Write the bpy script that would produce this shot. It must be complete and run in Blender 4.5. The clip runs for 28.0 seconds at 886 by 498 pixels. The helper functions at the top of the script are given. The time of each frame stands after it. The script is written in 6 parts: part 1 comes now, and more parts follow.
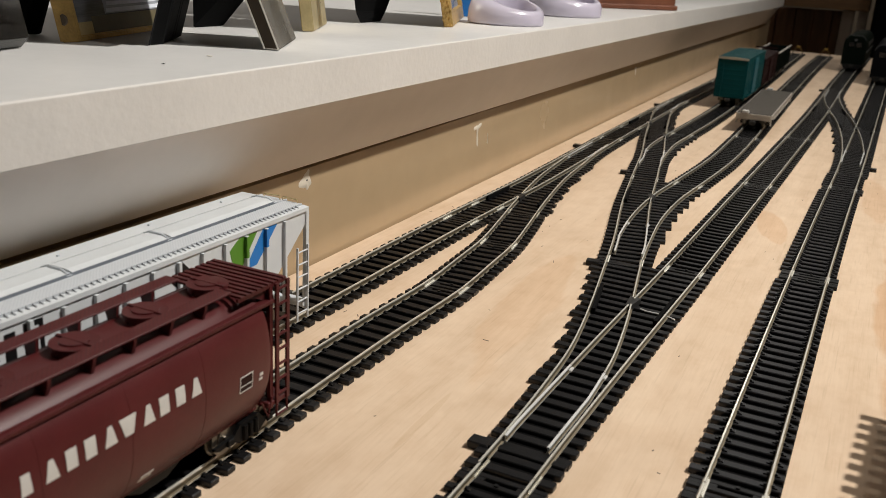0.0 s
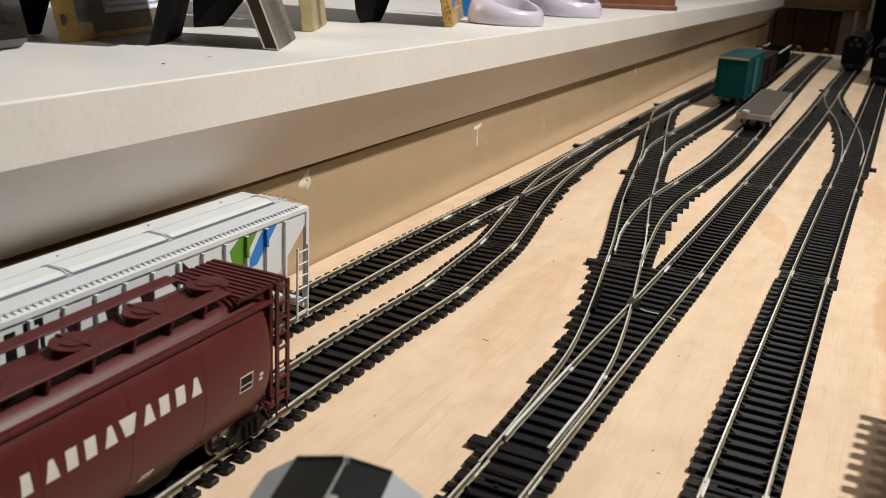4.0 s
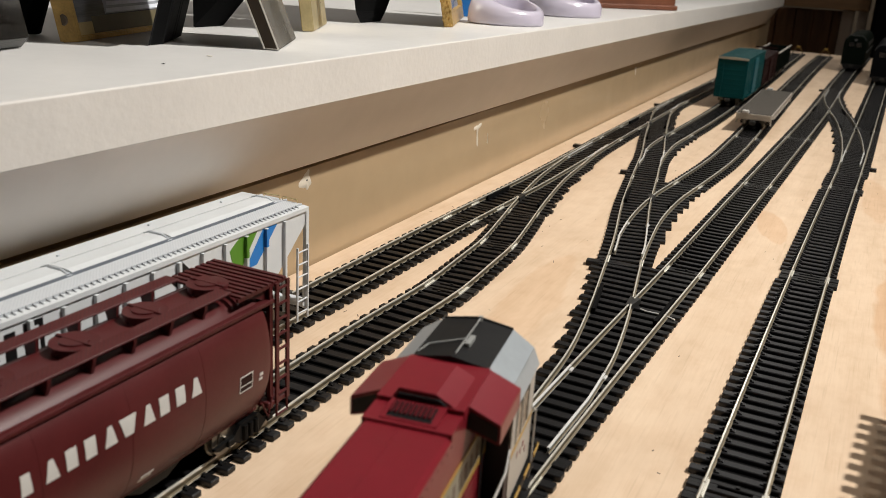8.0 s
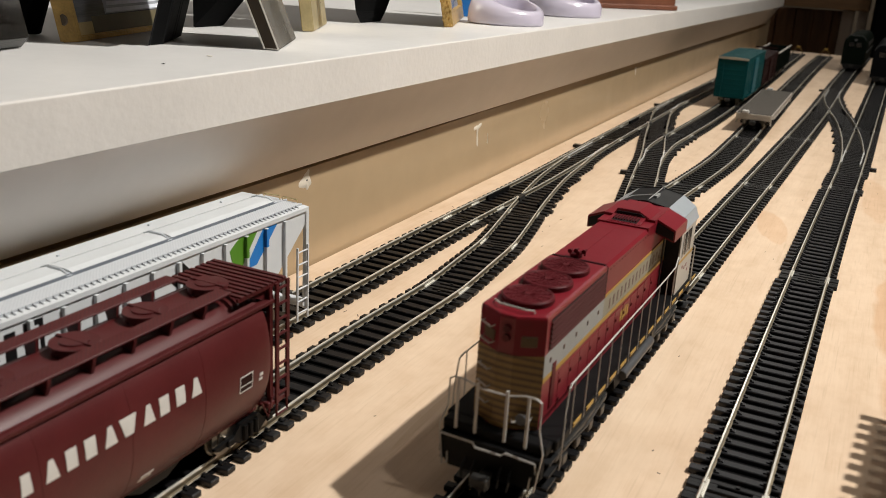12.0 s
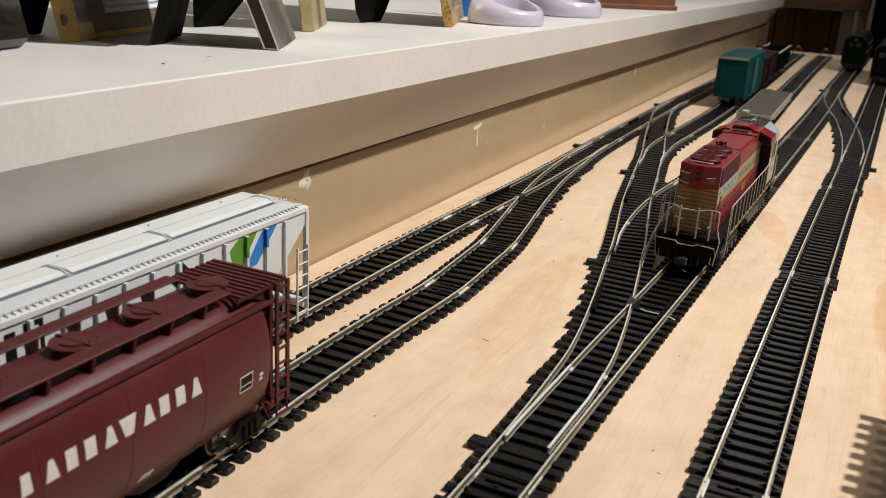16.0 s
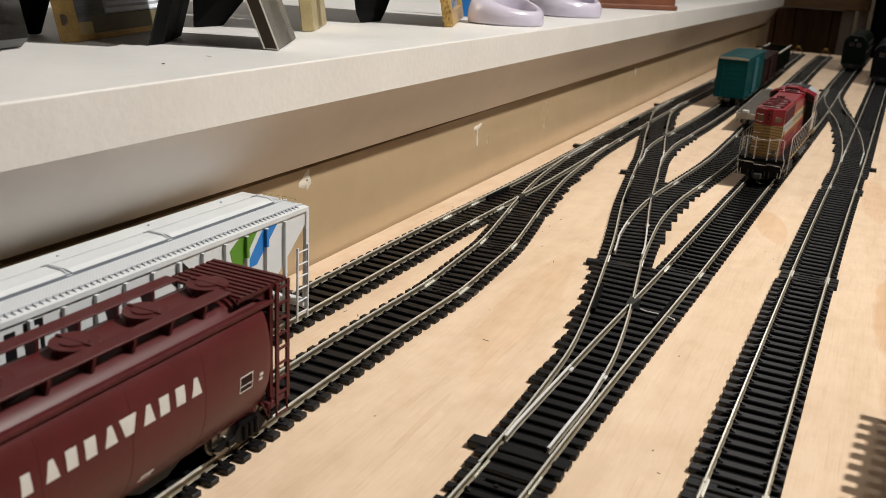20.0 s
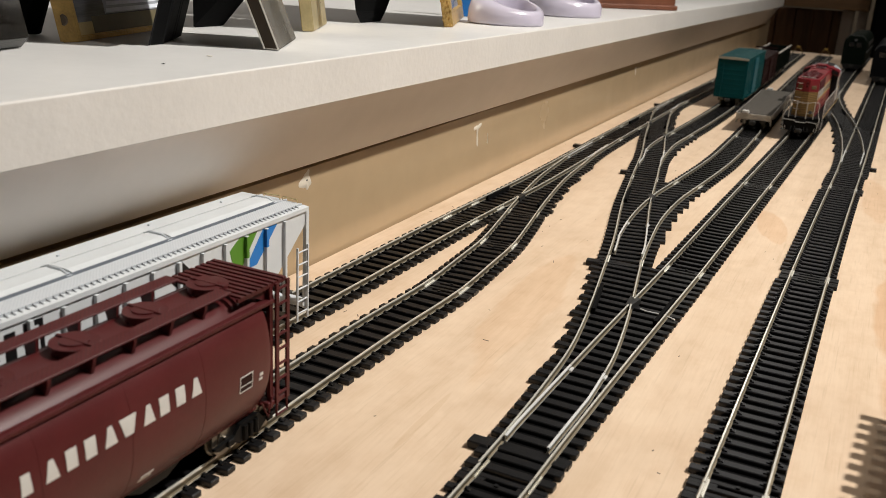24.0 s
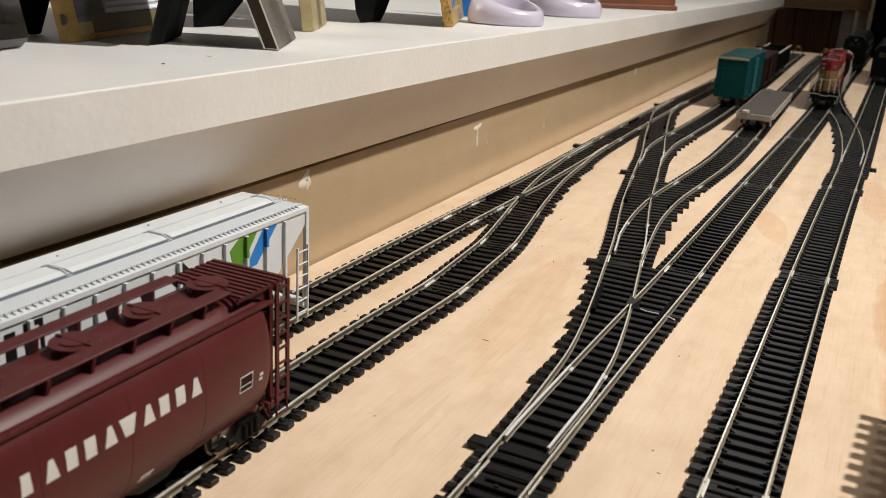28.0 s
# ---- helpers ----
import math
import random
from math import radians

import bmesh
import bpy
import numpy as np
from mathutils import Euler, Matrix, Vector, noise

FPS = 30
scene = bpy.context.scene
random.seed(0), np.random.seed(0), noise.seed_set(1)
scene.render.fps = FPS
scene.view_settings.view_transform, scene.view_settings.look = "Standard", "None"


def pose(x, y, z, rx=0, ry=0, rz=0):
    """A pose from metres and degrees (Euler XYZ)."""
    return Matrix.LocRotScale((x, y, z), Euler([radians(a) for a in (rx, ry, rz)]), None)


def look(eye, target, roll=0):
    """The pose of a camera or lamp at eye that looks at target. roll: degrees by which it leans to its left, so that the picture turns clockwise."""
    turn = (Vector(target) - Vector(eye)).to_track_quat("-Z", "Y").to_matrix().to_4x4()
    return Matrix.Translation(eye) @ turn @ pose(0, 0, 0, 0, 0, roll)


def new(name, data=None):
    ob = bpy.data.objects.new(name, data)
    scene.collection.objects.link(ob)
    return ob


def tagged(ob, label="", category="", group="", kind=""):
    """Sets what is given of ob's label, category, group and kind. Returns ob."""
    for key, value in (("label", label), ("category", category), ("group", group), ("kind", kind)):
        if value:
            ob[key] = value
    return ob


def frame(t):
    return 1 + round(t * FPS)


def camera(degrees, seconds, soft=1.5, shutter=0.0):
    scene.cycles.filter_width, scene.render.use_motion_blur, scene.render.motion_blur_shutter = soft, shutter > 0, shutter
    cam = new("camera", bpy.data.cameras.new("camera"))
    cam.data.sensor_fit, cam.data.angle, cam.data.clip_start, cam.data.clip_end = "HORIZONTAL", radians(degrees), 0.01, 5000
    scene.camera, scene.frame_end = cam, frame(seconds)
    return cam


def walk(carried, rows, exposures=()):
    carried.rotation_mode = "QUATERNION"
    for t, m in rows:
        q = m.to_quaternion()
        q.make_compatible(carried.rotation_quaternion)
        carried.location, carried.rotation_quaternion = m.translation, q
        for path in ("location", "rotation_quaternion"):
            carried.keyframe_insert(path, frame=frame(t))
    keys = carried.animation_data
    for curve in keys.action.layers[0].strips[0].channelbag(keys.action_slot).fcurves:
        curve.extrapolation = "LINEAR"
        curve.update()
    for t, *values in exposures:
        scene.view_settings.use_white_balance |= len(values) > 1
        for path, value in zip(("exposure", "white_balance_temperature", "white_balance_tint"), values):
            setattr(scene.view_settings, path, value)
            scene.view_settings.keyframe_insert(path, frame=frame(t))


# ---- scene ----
cam = camera(52.21, 28.0, soft=0.85, shutter=0.6)
cam.data.dof.use_dof = True
cam.data.dof.focus_distance = 0.42
cam.data.dof.aperture_fstop = 28.0
EYE = pose(0, 0, 0.1508, 71.713, -3.205, 25.970)
walk(cam, [(0.0, EYE), (28.0, EYE)], exposures=[(0.0, -0.32), (0.8, -0.12), (1.6, -0.12), (28.0, -0.12)])

# ---- world and lamps ----
MM = 0.001
world = bpy.data.worlds.new("room_dark")
scene.world = world
world.use_nodes = True
world.node_tree.nodes["Background"].inputs[0].default_value = (1.0, 0.95, 0.88, 1)
world.node_tree.nodes["Background"].inputs[1].default_value = 0.006
scene.view_settings.exposure = 0.0

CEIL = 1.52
# Third and fourth are unseen, added to brighten rails and the far shelf unit.
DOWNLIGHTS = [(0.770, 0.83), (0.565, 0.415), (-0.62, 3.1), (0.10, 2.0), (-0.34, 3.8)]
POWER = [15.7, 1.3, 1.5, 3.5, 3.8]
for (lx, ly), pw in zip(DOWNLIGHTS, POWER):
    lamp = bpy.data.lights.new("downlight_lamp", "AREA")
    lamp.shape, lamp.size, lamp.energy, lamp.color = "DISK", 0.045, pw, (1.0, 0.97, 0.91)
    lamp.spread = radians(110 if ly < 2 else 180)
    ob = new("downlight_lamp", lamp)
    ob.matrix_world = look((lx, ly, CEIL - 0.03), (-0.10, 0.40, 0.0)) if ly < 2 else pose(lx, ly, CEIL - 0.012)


# ---- materials ----
def material(name, color, rough=0.5, metal=0.0, spread=0.12, scale=60.0, bump=0.15, bump_scale=None, detail=6,
             stretch=(1, 1, 1), spots=0.0, coat=0.0, rough_spread=0.1, objvar=0.0, bump_dist=0.0004):
    m = bpy.data.materials.new(name)
    m.use_nodes = True
    nt = m.node_tree
    b = nt.nodes["Principled BSDF"]
    b.inputs["Roughness"].default_value = rough
    b.inputs["Metallic"].default_value = metal
    b.inputs["Coat Weight"].default_value = coat
    L = nt.links.new
    tc = nt.nodes.new("ShaderNodeTexCoord")
    mp = nt.nodes.new("ShaderNodeMapping")
    mp.inputs["Scale"].default_value = stretch
    L(tc.outputs["Object"], mp.inputs["Vector"])
    n1 = nt.nodes.new("ShaderNodeTexNoise")
    n1.inputs["Scale"].default_value = scale
    n1.inputs["Detail"].default_value = detail
    L(mp.outputs["Vector"], n1.inputs["Vector"])
    n2 = nt.nodes.new("ShaderNodeTexNoise")
    n2.inputs["Scale"].default_value = scale * 7.3
    n2.inputs["Detail"].default_value = 3
    L(mp.outputs["Vector"], n2.inputs["Vector"])
    mix = nt.nodes.new("ShaderNodeMath")
    mix.operation = "MULTIPLY_ADD"
    L(n2.outputs["Fac"], mix.inputs[0])
    mix.inputs[1].default_value = 0.45
    L(n1.outputs["Fac"], mix.inputs[2])
    ramp = nt.nodes.new("ShaderNodeMapRange")
    ramp.inputs["From Min"].default_value, ramp.inputs["From Max"].default_value = 0.45, 1.0
    ramp.inputs["To Min"].default_value, ramp.inputs["To Max"].default_value = 1 - spread, 1 + spread
    L(mix.outputs[0], ramp.inputs["Value"])
    val = ramp.outputs["Result"]
    if objvar:
        oi = nt.nodes.new("ShaderNodeObjectInfo")
        r2 = nt.nodes.new("ShaderNodeMapRange")
        r2.inputs["To Min"].default_value, r2.inputs["To Max"].default_value = 1 - objvar, 1 + objvar
        L(oi.outputs["Random"], r2.inputs["Value"])
        mu = nt.nodes.new("ShaderNodeMath")
        mu.operation = "MULTIPLY"
        L(val, mu.inputs[0])
        L(r2.outputs["Result"], mu.inputs[1])
        val = mu.outputs[0]
    hsv = nt.nodes.new("ShaderNodeHueSaturation")
    hsv.inputs["Color"].default_value = (*color, 1)
    L(val, hsv.inputs["Value"])
    L(hsv.outputs["Color"], b.inputs["Base Color"])
    if rough_spread:
        rr = nt.nodes.new("ShaderNodeMapRange")
        rr.inputs["To Min"].default_value = max(0.02, rough - rough_spread)
        rr.inputs["To Max"].default_value = min(1.0, rough + rough_spread)
        L(n1.outputs["Fac"], rr.inputs["Value"])
        L(rr.outputs["Result"], b.inputs["Roughness"])
    if bump:
        nb = nt.nodes.new("ShaderNodeTexNoise")
        nb.inputs["Scale"].default_value = bump_scale or scale * 5
        nb.inputs["Detail"].default_value = 4
        L(mp.outputs["Vector"], nb.inputs["Vector"])
        bp = nt.nodes.new("ShaderNodeBump")
        bp.inputs["Strength"].default_value = bump
        bp.inputs["Distance"].default_value = bump_dist
        L(nb.outputs["Fac"], bp.inputs["Height"])
        L(bp.outputs["Normal"], b.inputs["Normal"])
    return m


def plywood_material():
    """Pale birch plywood: long grain along y, reddish heart patches, faint smudges and flecks."""
    m = bpy.data.materials.new("plywood")
    m.use_nodes = True
    nt = m.node_tree
    L = nt.links.new
    b = nt.nodes["Principled BSDF"]
    b.inputs["Roughness"].default_value = 0.55
    b.inputs["Specular IOR Level"].default_value = 0.14
    tc = nt.nodes.new("ShaderNodeTexCoord")

    def noise_at(scale, stretch, detail=5, rough=0.55, dist=0.0):
        mp = nt.nodes.new("ShaderNodeMapping")
        mp.inputs["Scale"].default_value = stretch
        L(tc.outputs["Object"], mp.inputs["Vector"])
        n = nt.nodes.new("ShaderNodeTexNoise")
        n.inputs["Scale"].default_value, n.inputs["Detail"].default_value = scale, detail
        n.inputs["Roughness"].default_value, n.inputs["Distortion"].default_value = rough, dist
        L(mp.outputs["Vector"], n.inputs["Vector"])
        return n.outputs["Fac"]

    def ramp(src, stops):
        r = nt.nodes.new("ShaderNodeValToRGB")
        e = r.color_ramp.elements
        e[0].position, e[0].color = stops[0][0], (*stops[0][1], 1)
        e[1].position, e[1].color = stops[-1][0], (*stops[-1][1], 1)
        for pos, col in stops[1:-1]:
            k = e.new(pos)
            k.color = (*col, 1)
        L(src, r.inputs["Fac"])
        return r.outputs["Color"]

    def mix(kind, fac, a, c):
        x = nt.nodes.new("ShaderNodeMix")
        x.data_type, x.blend_type = "RGBA", kind
        x.inputs["Factor"].default_value = fac if isinstance(fac, float) else 1.0
        if not isinstance(fac, float):
            L(fac, x.inputs["Factor"])
        L(a, x.inputs["A"])
        L(c, x.inputs["B"])
        return x.outputs["Result"]

    def mask_tint(src, tint):
        r = nt.nodes.new("ShaderNodeMapRange")
        r.inputs["From Min"].default_value, r.inputs["From Max"].default_value = 1.72, 1.86
        L(src, r.inputs["Value"])
        return ramp(r.outputs["Result"], [(0.0, tint), (1.0, (1, 1, 1))])

    base = ramp(noise_at(7, (6, 0.8, 1), 4, dist=0.6), [(0.32, (0.60, 0.445, 0.31)), (0.5, (0.66, 0.50, 0.36)), (0.7, (0.70, 0.54, 0.395))])
    fine = ramp(noise_at(110, (8, 0.35, 1), 6, 0.65), [(0.3, (0.88, 0.85, 0.81)), (0.55, (1, 1, 1))])
    col = mix("MULTIPLY", 0.42, base, fine)
    pores = ramp(noise_at(260, (3, 0.14, 1), 2, 0.5), [(0.30, (0.62, 0.52, 0.42)), (0.36, (1, 1, 1))])
    col = mix("MULTIPLY", 0.14, col, pores)
    mottle = ramp(noise_at(75, (1.4, 0.8, 1), 3, 0.6), [(0.36, (0.93, 0.90, 0.87)), (0.56, (1, 1, 1))])
    col = mix("MULTIPLY", 0.75, col, mottle)
    # heartwood patches with a clear edge
    edge = noise_at(22, (1.6, 0.5, 1), 3, 0.55)
    for cx, cy, rx, ry, turn, tint in ((-0.045, 0.578, 0.0085, 0.042, 14, (0.93, 0.84, 0.76)), (0.034, 0.46, 0.017, 0.13, 1.5, (0.90, 0.78, 0.68)),
                                       (0.012, 0.70, 0.010, 0.07, 2, (0.94, 0.87, 0.81)), (-0.125, 0.36, 0.012, 0.09, 5, (0.96, 0.91, 0.86)),
                                       (-0.1175, 0.246, 0.0016, 0.026, 1, (0.92, 0.89, 0.85))):
        mp = nt.nodes.new("ShaderNodeMapping")
        mp.vector_type = "TEXTURE"
        mp.inputs["Location"].default_value = (cx, cy, 0)
        mp.inputs["Rotation"].default_value = (0, 0, radians(turn))
        mp.inputs["Scale"].default_value = (rx, ry, 1)
        L(tc.outputs["Object"], mp.inputs["Vector"])
        ln = nt.nodes.new("ShaderNodeVectorMath")
        ln.operation = "LENGTH"
        L(mp.outputs["Vector"], ln.inputs[0])
        ad = nt.nodes.new("ShaderNodeMath")
        ad.operation = "MULTIPLY_ADD"
        L(edge, ad.inputs[0])
        ad.inputs[1].default_value = 1.6
        L(ln.outputs["Value"], ad.inputs[2])
        col = mix("MULTIPLY", 0.9, col, mask_tint(ad.outputs[0], tint))
    # faint sanding scratches across and along the grain
    for turn, amount in ((24, 0.26), (-33, 0.20), (3, 0.14)):
        mp = nt.nodes.new("ShaderNodeMapping")
        mp.inputs["Rotation"].default_value = (0, 0, radians(turn))
        mp.inputs["Scale"].default_value = (5.0, 0.16, 1)
        L(tc.outputs["Object"], mp.inputs["Vector"])
        n = nt.nodes.new("ShaderNodeTexNoise")
        n.inputs["Scale"].default_value, n.inputs["Detail"].default_value = 130, 2
        L(mp.outputs["Vector"], n.inputs["Vector"])
        col = mix("MULTIPLY", amount, col, ramp(n.outputs["Fac"], [(0.27, (0.66, 0.62, 0.58)), (0.36, (1, 1, 1))]))
    smudge = ramp(noise_at(17, (1, 1, 1), 4, 0.6), [(0.30, (0.90, 0.88, 0.86)), (0.5, (1, 1, 1))])
    col = mix("MULTIPLY", 0.8, col, smudge)
    L(col, b.inputs["Base Color"])
    bp = nt.nodes.new("ShaderNodeBump")
    bp.inputs["Strength"].default_value, bp.inputs["Distance"].default_value = 0.12, 0.0003
    L(noise_at(160, (6, 0.3, 1), 4), bp.inputs["Height"])
    L(bp.outputs["Normal"], b.inputs["Normal"])
    return m


PLY = plywood_material()


def dull(m, level):
    m.node_tree.nodes["Principled BSDF"].inputs["Specular IOR Level"].default_value = level
    return m


TIE = dull(material("tie_black", (0.0075, 0.0072, 0.0077), 0.36, spread=0.25, scale=500, bump=0.25, bump_scale=1800, stretch=(0.25, 1, 1), objvar=0.12, bump_dist=0.0002), 0.28)
TIE_GREY = dull(material("tie_charcoal", (0.014, 0.0135, 0.015), 0.34, spread=0.25, scale=500, bump=0.25, bump_scale=1800, stretch=(0.25, 1, 1), objvar=0.12, bump_dist=0.0002), 0.3)
WEB = dull(material("plastic_black", (0.0045, 0.0043, 0.0045), 0.8, spread=0.2, scale=300), 0.06)
RAIL = material("nickel_silver", (0.96, 0.925, 0.82), 0.24, 0.6, spread=0.05, scale=30, bump=0.0, rough_spread=0.03)
# Rail web: tarnish plus the shade under the head, in one darker colour.
RAIL_WEB = material("web_shade_nickel_silver", (0.17, 0.14, 0.095), 0.5, 0.75, spread=0.15, scale=60, bump=0.0)
BLADE = material("bright_nickel_silver", (0.97, 0.965, 0.94), 0.22, 0.45, spread=0.05, scale=30, bump=0.0, rough_spread=0.03)
SHELF_TOP = material("shelf_paint_top", (0.68, 0.665, 0.65), 0.42, spread=0.05, scale=18, bump=0.12, bump_scale=260, bump_dist=0.0006)
SHELF_PAINT = material("shelf_paint_front", (0.70, 0.672, 0.638), 0.36, spread=0.05, scale=25, bump=0.2, bump_scale=300, bump_dist=0.0010)
MOULD_PAINT = material("moulding_paint", (0.85, 0.795, 0.74), 0.42, spread=0.05, scale=12, coat=0.1, bump=0.08, bump_scale=90)
TAN_PAINT = material("tan_gloss_paint", (0.45, 0.328, 0.197), 0.24, spread=0.07, scale=9, bump=0.06, bump_scale=40, bump_dist=0.001)
POST_GREY = material("post_paint_grey", (0.48, 0.42, 0.37), 0.6, spread=0.08, scale=12)
WALL_GREY = material("wall_grey", (0.20, 0.19, 0.18), 0.7, spread=0.06, scale=5, bump=0.1, bump_scale=120)
WALL_BEIGE = material("wall_beige", (0.38, 0.30, 0.215), 0.75, spread=0.05, scale=4, bump=0.1, bump_scale=120)
CEIL_WHITE = material("ceiling_white", (0.62, 0.575, 0.51), 0.8, spread=0.04, scale=6, bump=0.15, bump_scale=200)
CARPET = material("carpet", (0.16, 0.12, 0.09), 0.95, spread=0.25, scale=200, bump=0.6, bump_scale=900)
DARKWOOD = material("dark_wood", (0.17, 0.085, 0.042), 0.45, spread=0.5, scale=9, stretch=(6, 6, 0.5), bump=0.1)
OAK = material("oak_wood", (0.24, 0.14, 0.07), 0.5, spread=0.3, scale=14, stretch=(0.6, 5, 5), bump=0.1)
BLACK = dull(material("satin_black", (0.0055, 0.0055, 0.006), 0.5, spread=0.2, scale=60, bump=0.08), 0.3)
UNDER = dull(material("underframe_black", (0.0035, 0.0034, 0.0036), 0.55, spread=0.2, scale=60, bump=0.08), 0.12)
CABINET_BLACK = dull(material("cabinet_black", (0.0022, 0.0022, 0.0028), 0.6, spread=0.2, scale=30, bump=0.05), 0.1)
DARKSTEEL = material("blackened_metal", (0.05, 0.048, 0.045), 0.42, 0.6, spread=0.3, scale=300)
STEEL = material("wheel_steel", (0.27, 0.25, 0.22), 0.35, 1.0, spread=0.2, scale=200)
MAROON = dull(material("maroon_paint", (0.075, 0.0105, 0.0112), 0.42, spread=0.16, scale=40, bump=0.12, bump_scale=900, bump_dist=0.0002), 0.34)
MAROON_DARK = dull(material("maroon_running_board", (0.066, 0.009, 0.0098), 0.5, spread=0.22, scale=120, bump=0.2, bump_scale=900, bump_dist=0.0002), 0.3)
RED = dull(material("locomotive_red", (0.172, 0.0115, 0.019), 0.32, spread=0.08, scale=50, bump=0.06, bump_scale=600, bump_dist=0.0001), 0.27)
RED_DARK = dull(material("locomotive_red_dark", (0.080, 0.007, 0.0105), 0.42, spread=0.12, scale=80, bump=0.08, bump_scale=700), 0.18)
GREY = material("locomotive_grey", (0.265, 0.268, 0.258), 0.45, spread=0.08, scale=60, bump=0.06)
CABGREY = material("cab_grey", (0.40, 0.37, 0.33), 0.45, spread=0.08, scale=60, bump=0.06)
YELLOW = material("stripe_yellow", (0.36, 0.215, 0.042), 0.45, spread=0.1, scale=80, bump=0.0)
OCHRE = material("ochre_yellow", (0.225, 0.135, 0.038), 0.5, spread=0.14, scale=120, bump=0.05)
CHEVRON = material("chevron_brown", (0.098, 0.058, 0.022), 0.55, spread=0.2, scale=120, bump=0.05)
SLAT = material("radiator_slat", (0.050, 0.007, 0.008), 0.5, spread=0.15, scale=120, bump=0.05)
BAND_BEIGE = material("faded_grey_beige", (0.235, 0.215, 0.16), 0.45, spread=0.1, scale=60, bump=0.06)
FADED = material("faded_lettering", (0.15, 0.085, 0.07), 0.5, spread=0.2, scale=120, bump=0.0)
TANK_GREY = material("reservoir_grey", (0.06, 0.06, 0.062), 0.4, spread=0.1, scale=80)
WHITE = material("hopper_white", (0.61, 0.63, 0.645), 0.45, spread=0.05, scale=40, bump=0.06, bump_scale=600)
WHITE_GREY = material("hopper_grating", (0.55, 0.58, 0.615), 0.55, spread=0.10, scale=300, bump=0.6, bump_scale=2400, bump_dist=0.0003)


def grate(m, a, b, pitch):
    """Turn a paint into a fine square grating of two tones."""
    nt = m.node_tree
    tc = nt.nodes.new("ShaderNodeTexCoord")
    ck = nt.nodes.new("ShaderNodeTexChecker")
    ck.inputs["Scale"].default_value = 1.0 / pitch
    ck.inputs["Color1"].default_value, ck.inputs["Color2"].default_value = (*a, 1), (*b, 1)
    nt.links.new(tc.outputs["Object"], ck.inputs["Vector"])
    nt.links.new(ck.outputs["Color"], nt.nodes["Principled BSDF"].inputs["Base Color"])
    return m


GRATING = grate(material("running_board_grating", (0.6, 0.62, 0.65), 0.55, bump=0.0), (0.56, 0.58, 0.605), (0.49, 0.51, 0.54), 0.0006)
MAROON_GRATING = grate(dull(material("maroon_grating", (0.08, 0.011, 0.012), 0.5, bump=0.0), 0.3), (0.080, 0.0105, 0.0112), (0.054, 0.0072, 0.008), 0.0007)
BRACKET_GREY = material("bracket_grey", (0.30, 0.315, 0.335), 0.6, spread=0.1, scale=90)
GAP_SHADE = material("gap_shade_grey", (0.13, 0.145, 0.17), 0.6, spread=0.1, scale=90)
LETTER = material("lettering_white", (0.58, 0.56, 0.53), 0.5, spread=0.06, scale=200, bump=0.0)
BLUE = material("stripe_blue", (0.010, 0.17, 0.52), 0.42, spread=0.06, scale=60, bump=0.0)
GREEN = material("stripe_green", (0.085, 0.24, 0.018), 0.42, spread=0.06, scale=60, bump=0.0)
RAILING = material("railing_white", (0.46, 0.44, 0.41), 0.4, spread=0.08, scale=200, bump=0.0)
TEAL = dull(material("boxcar_teal", (0.001, 0.052, 0.056), 0.5, spread=0.1, scale=50, bump=0.08), 0.12)
TEAL_LIGHT = material("boxcar_door_teal", (0.006, 0.085, 0.105), 0.5, spread=0.1, scale=50, bump=0.08)
BOXCAR_BROWN = dull(material("dark_brown_red_paint", (0.016, 0.004, 0.004), 0.6, spread=0.15, scale=60), 0.15)
ALU = material("aluminium_roof", (0.42, 0.38, 0.30), 0.45, 0.3, spread=0.12, scale=80, bump=0.08)
DECK = material("flatcar_deck", (0.062, 0.053, 0.043), 0.85, spread=0.25, scale=90, stretch=(1, 6, 1), bump=0.3, bump_scale=500)
DECK_EDGE = material("flatcar_sill", (0.42, 0.38, 0.33), 0.55, spread=0.12, scale=90)
GREEN_DARK = dull(material("dark_green_paint", (0.0025, 0.005, 0.003), 0.7, spread=0.2, scale=60), 0.06)
NAVY = dull(material("navy_paint", (0.002, 0.0023, 0.0035), 0.65, spread=0.2, scale=60), 0.06)
ROOF_GREY = material("roof_panel_grey", (0.30, 0.325, 0.345), 0.4, spread=0.08, scale=80, bump=0.04)
GOLD = material("antique_gold", (0.56, 0.37, 0.13), 0.34, 0.55, spread=0.3, scale=140, bump=0.4, bump_scale=380, bump_dist=0.001)
BRASS = material("pale_brass", (0.62, 0.50, 0.26), 0.32, 0.6, spread=0.15, scale=120, bump=0.1)
CHROME = material("polished_silver", (0.70, 0.66, 0.59), 0.26, 0.85, spread=0.06, scale=40, bump=0.0)
FRAME_BACK = material("brown_frame_back", (0.075, 0.055, 0.038), 0.6, spread=0.15, scale=60)
VELVET = dull(material("black_velvet", (0.004, 0.004, 0.0042), 0.9, spread=0.3, scale=400, bump=0.5, bump_scale=1500), 0.08)
GREY_CLOTH = dull(material("dark_grey_board", (0.010, 0.010, 0.011), 0.7, spread=0.3, scale=300, bump=0.3), 0.12)
LILAC = material("lilac_ceramic", (0.54, 0.50, 0.60), 0.16, spread=0.03, scale=20, bump=0.0, coat=0.5)
BLUE_CARD = material("bright_blue_card", (0.01, 0.16, 0.50), 0.5, spread=0.05, scale=40)
PHOTO_LIGHT = material("photo_print_pale_blue", (0.74, 0.76, 0.82), 0.3, spread=0.2, scale=40, bump=0.0)
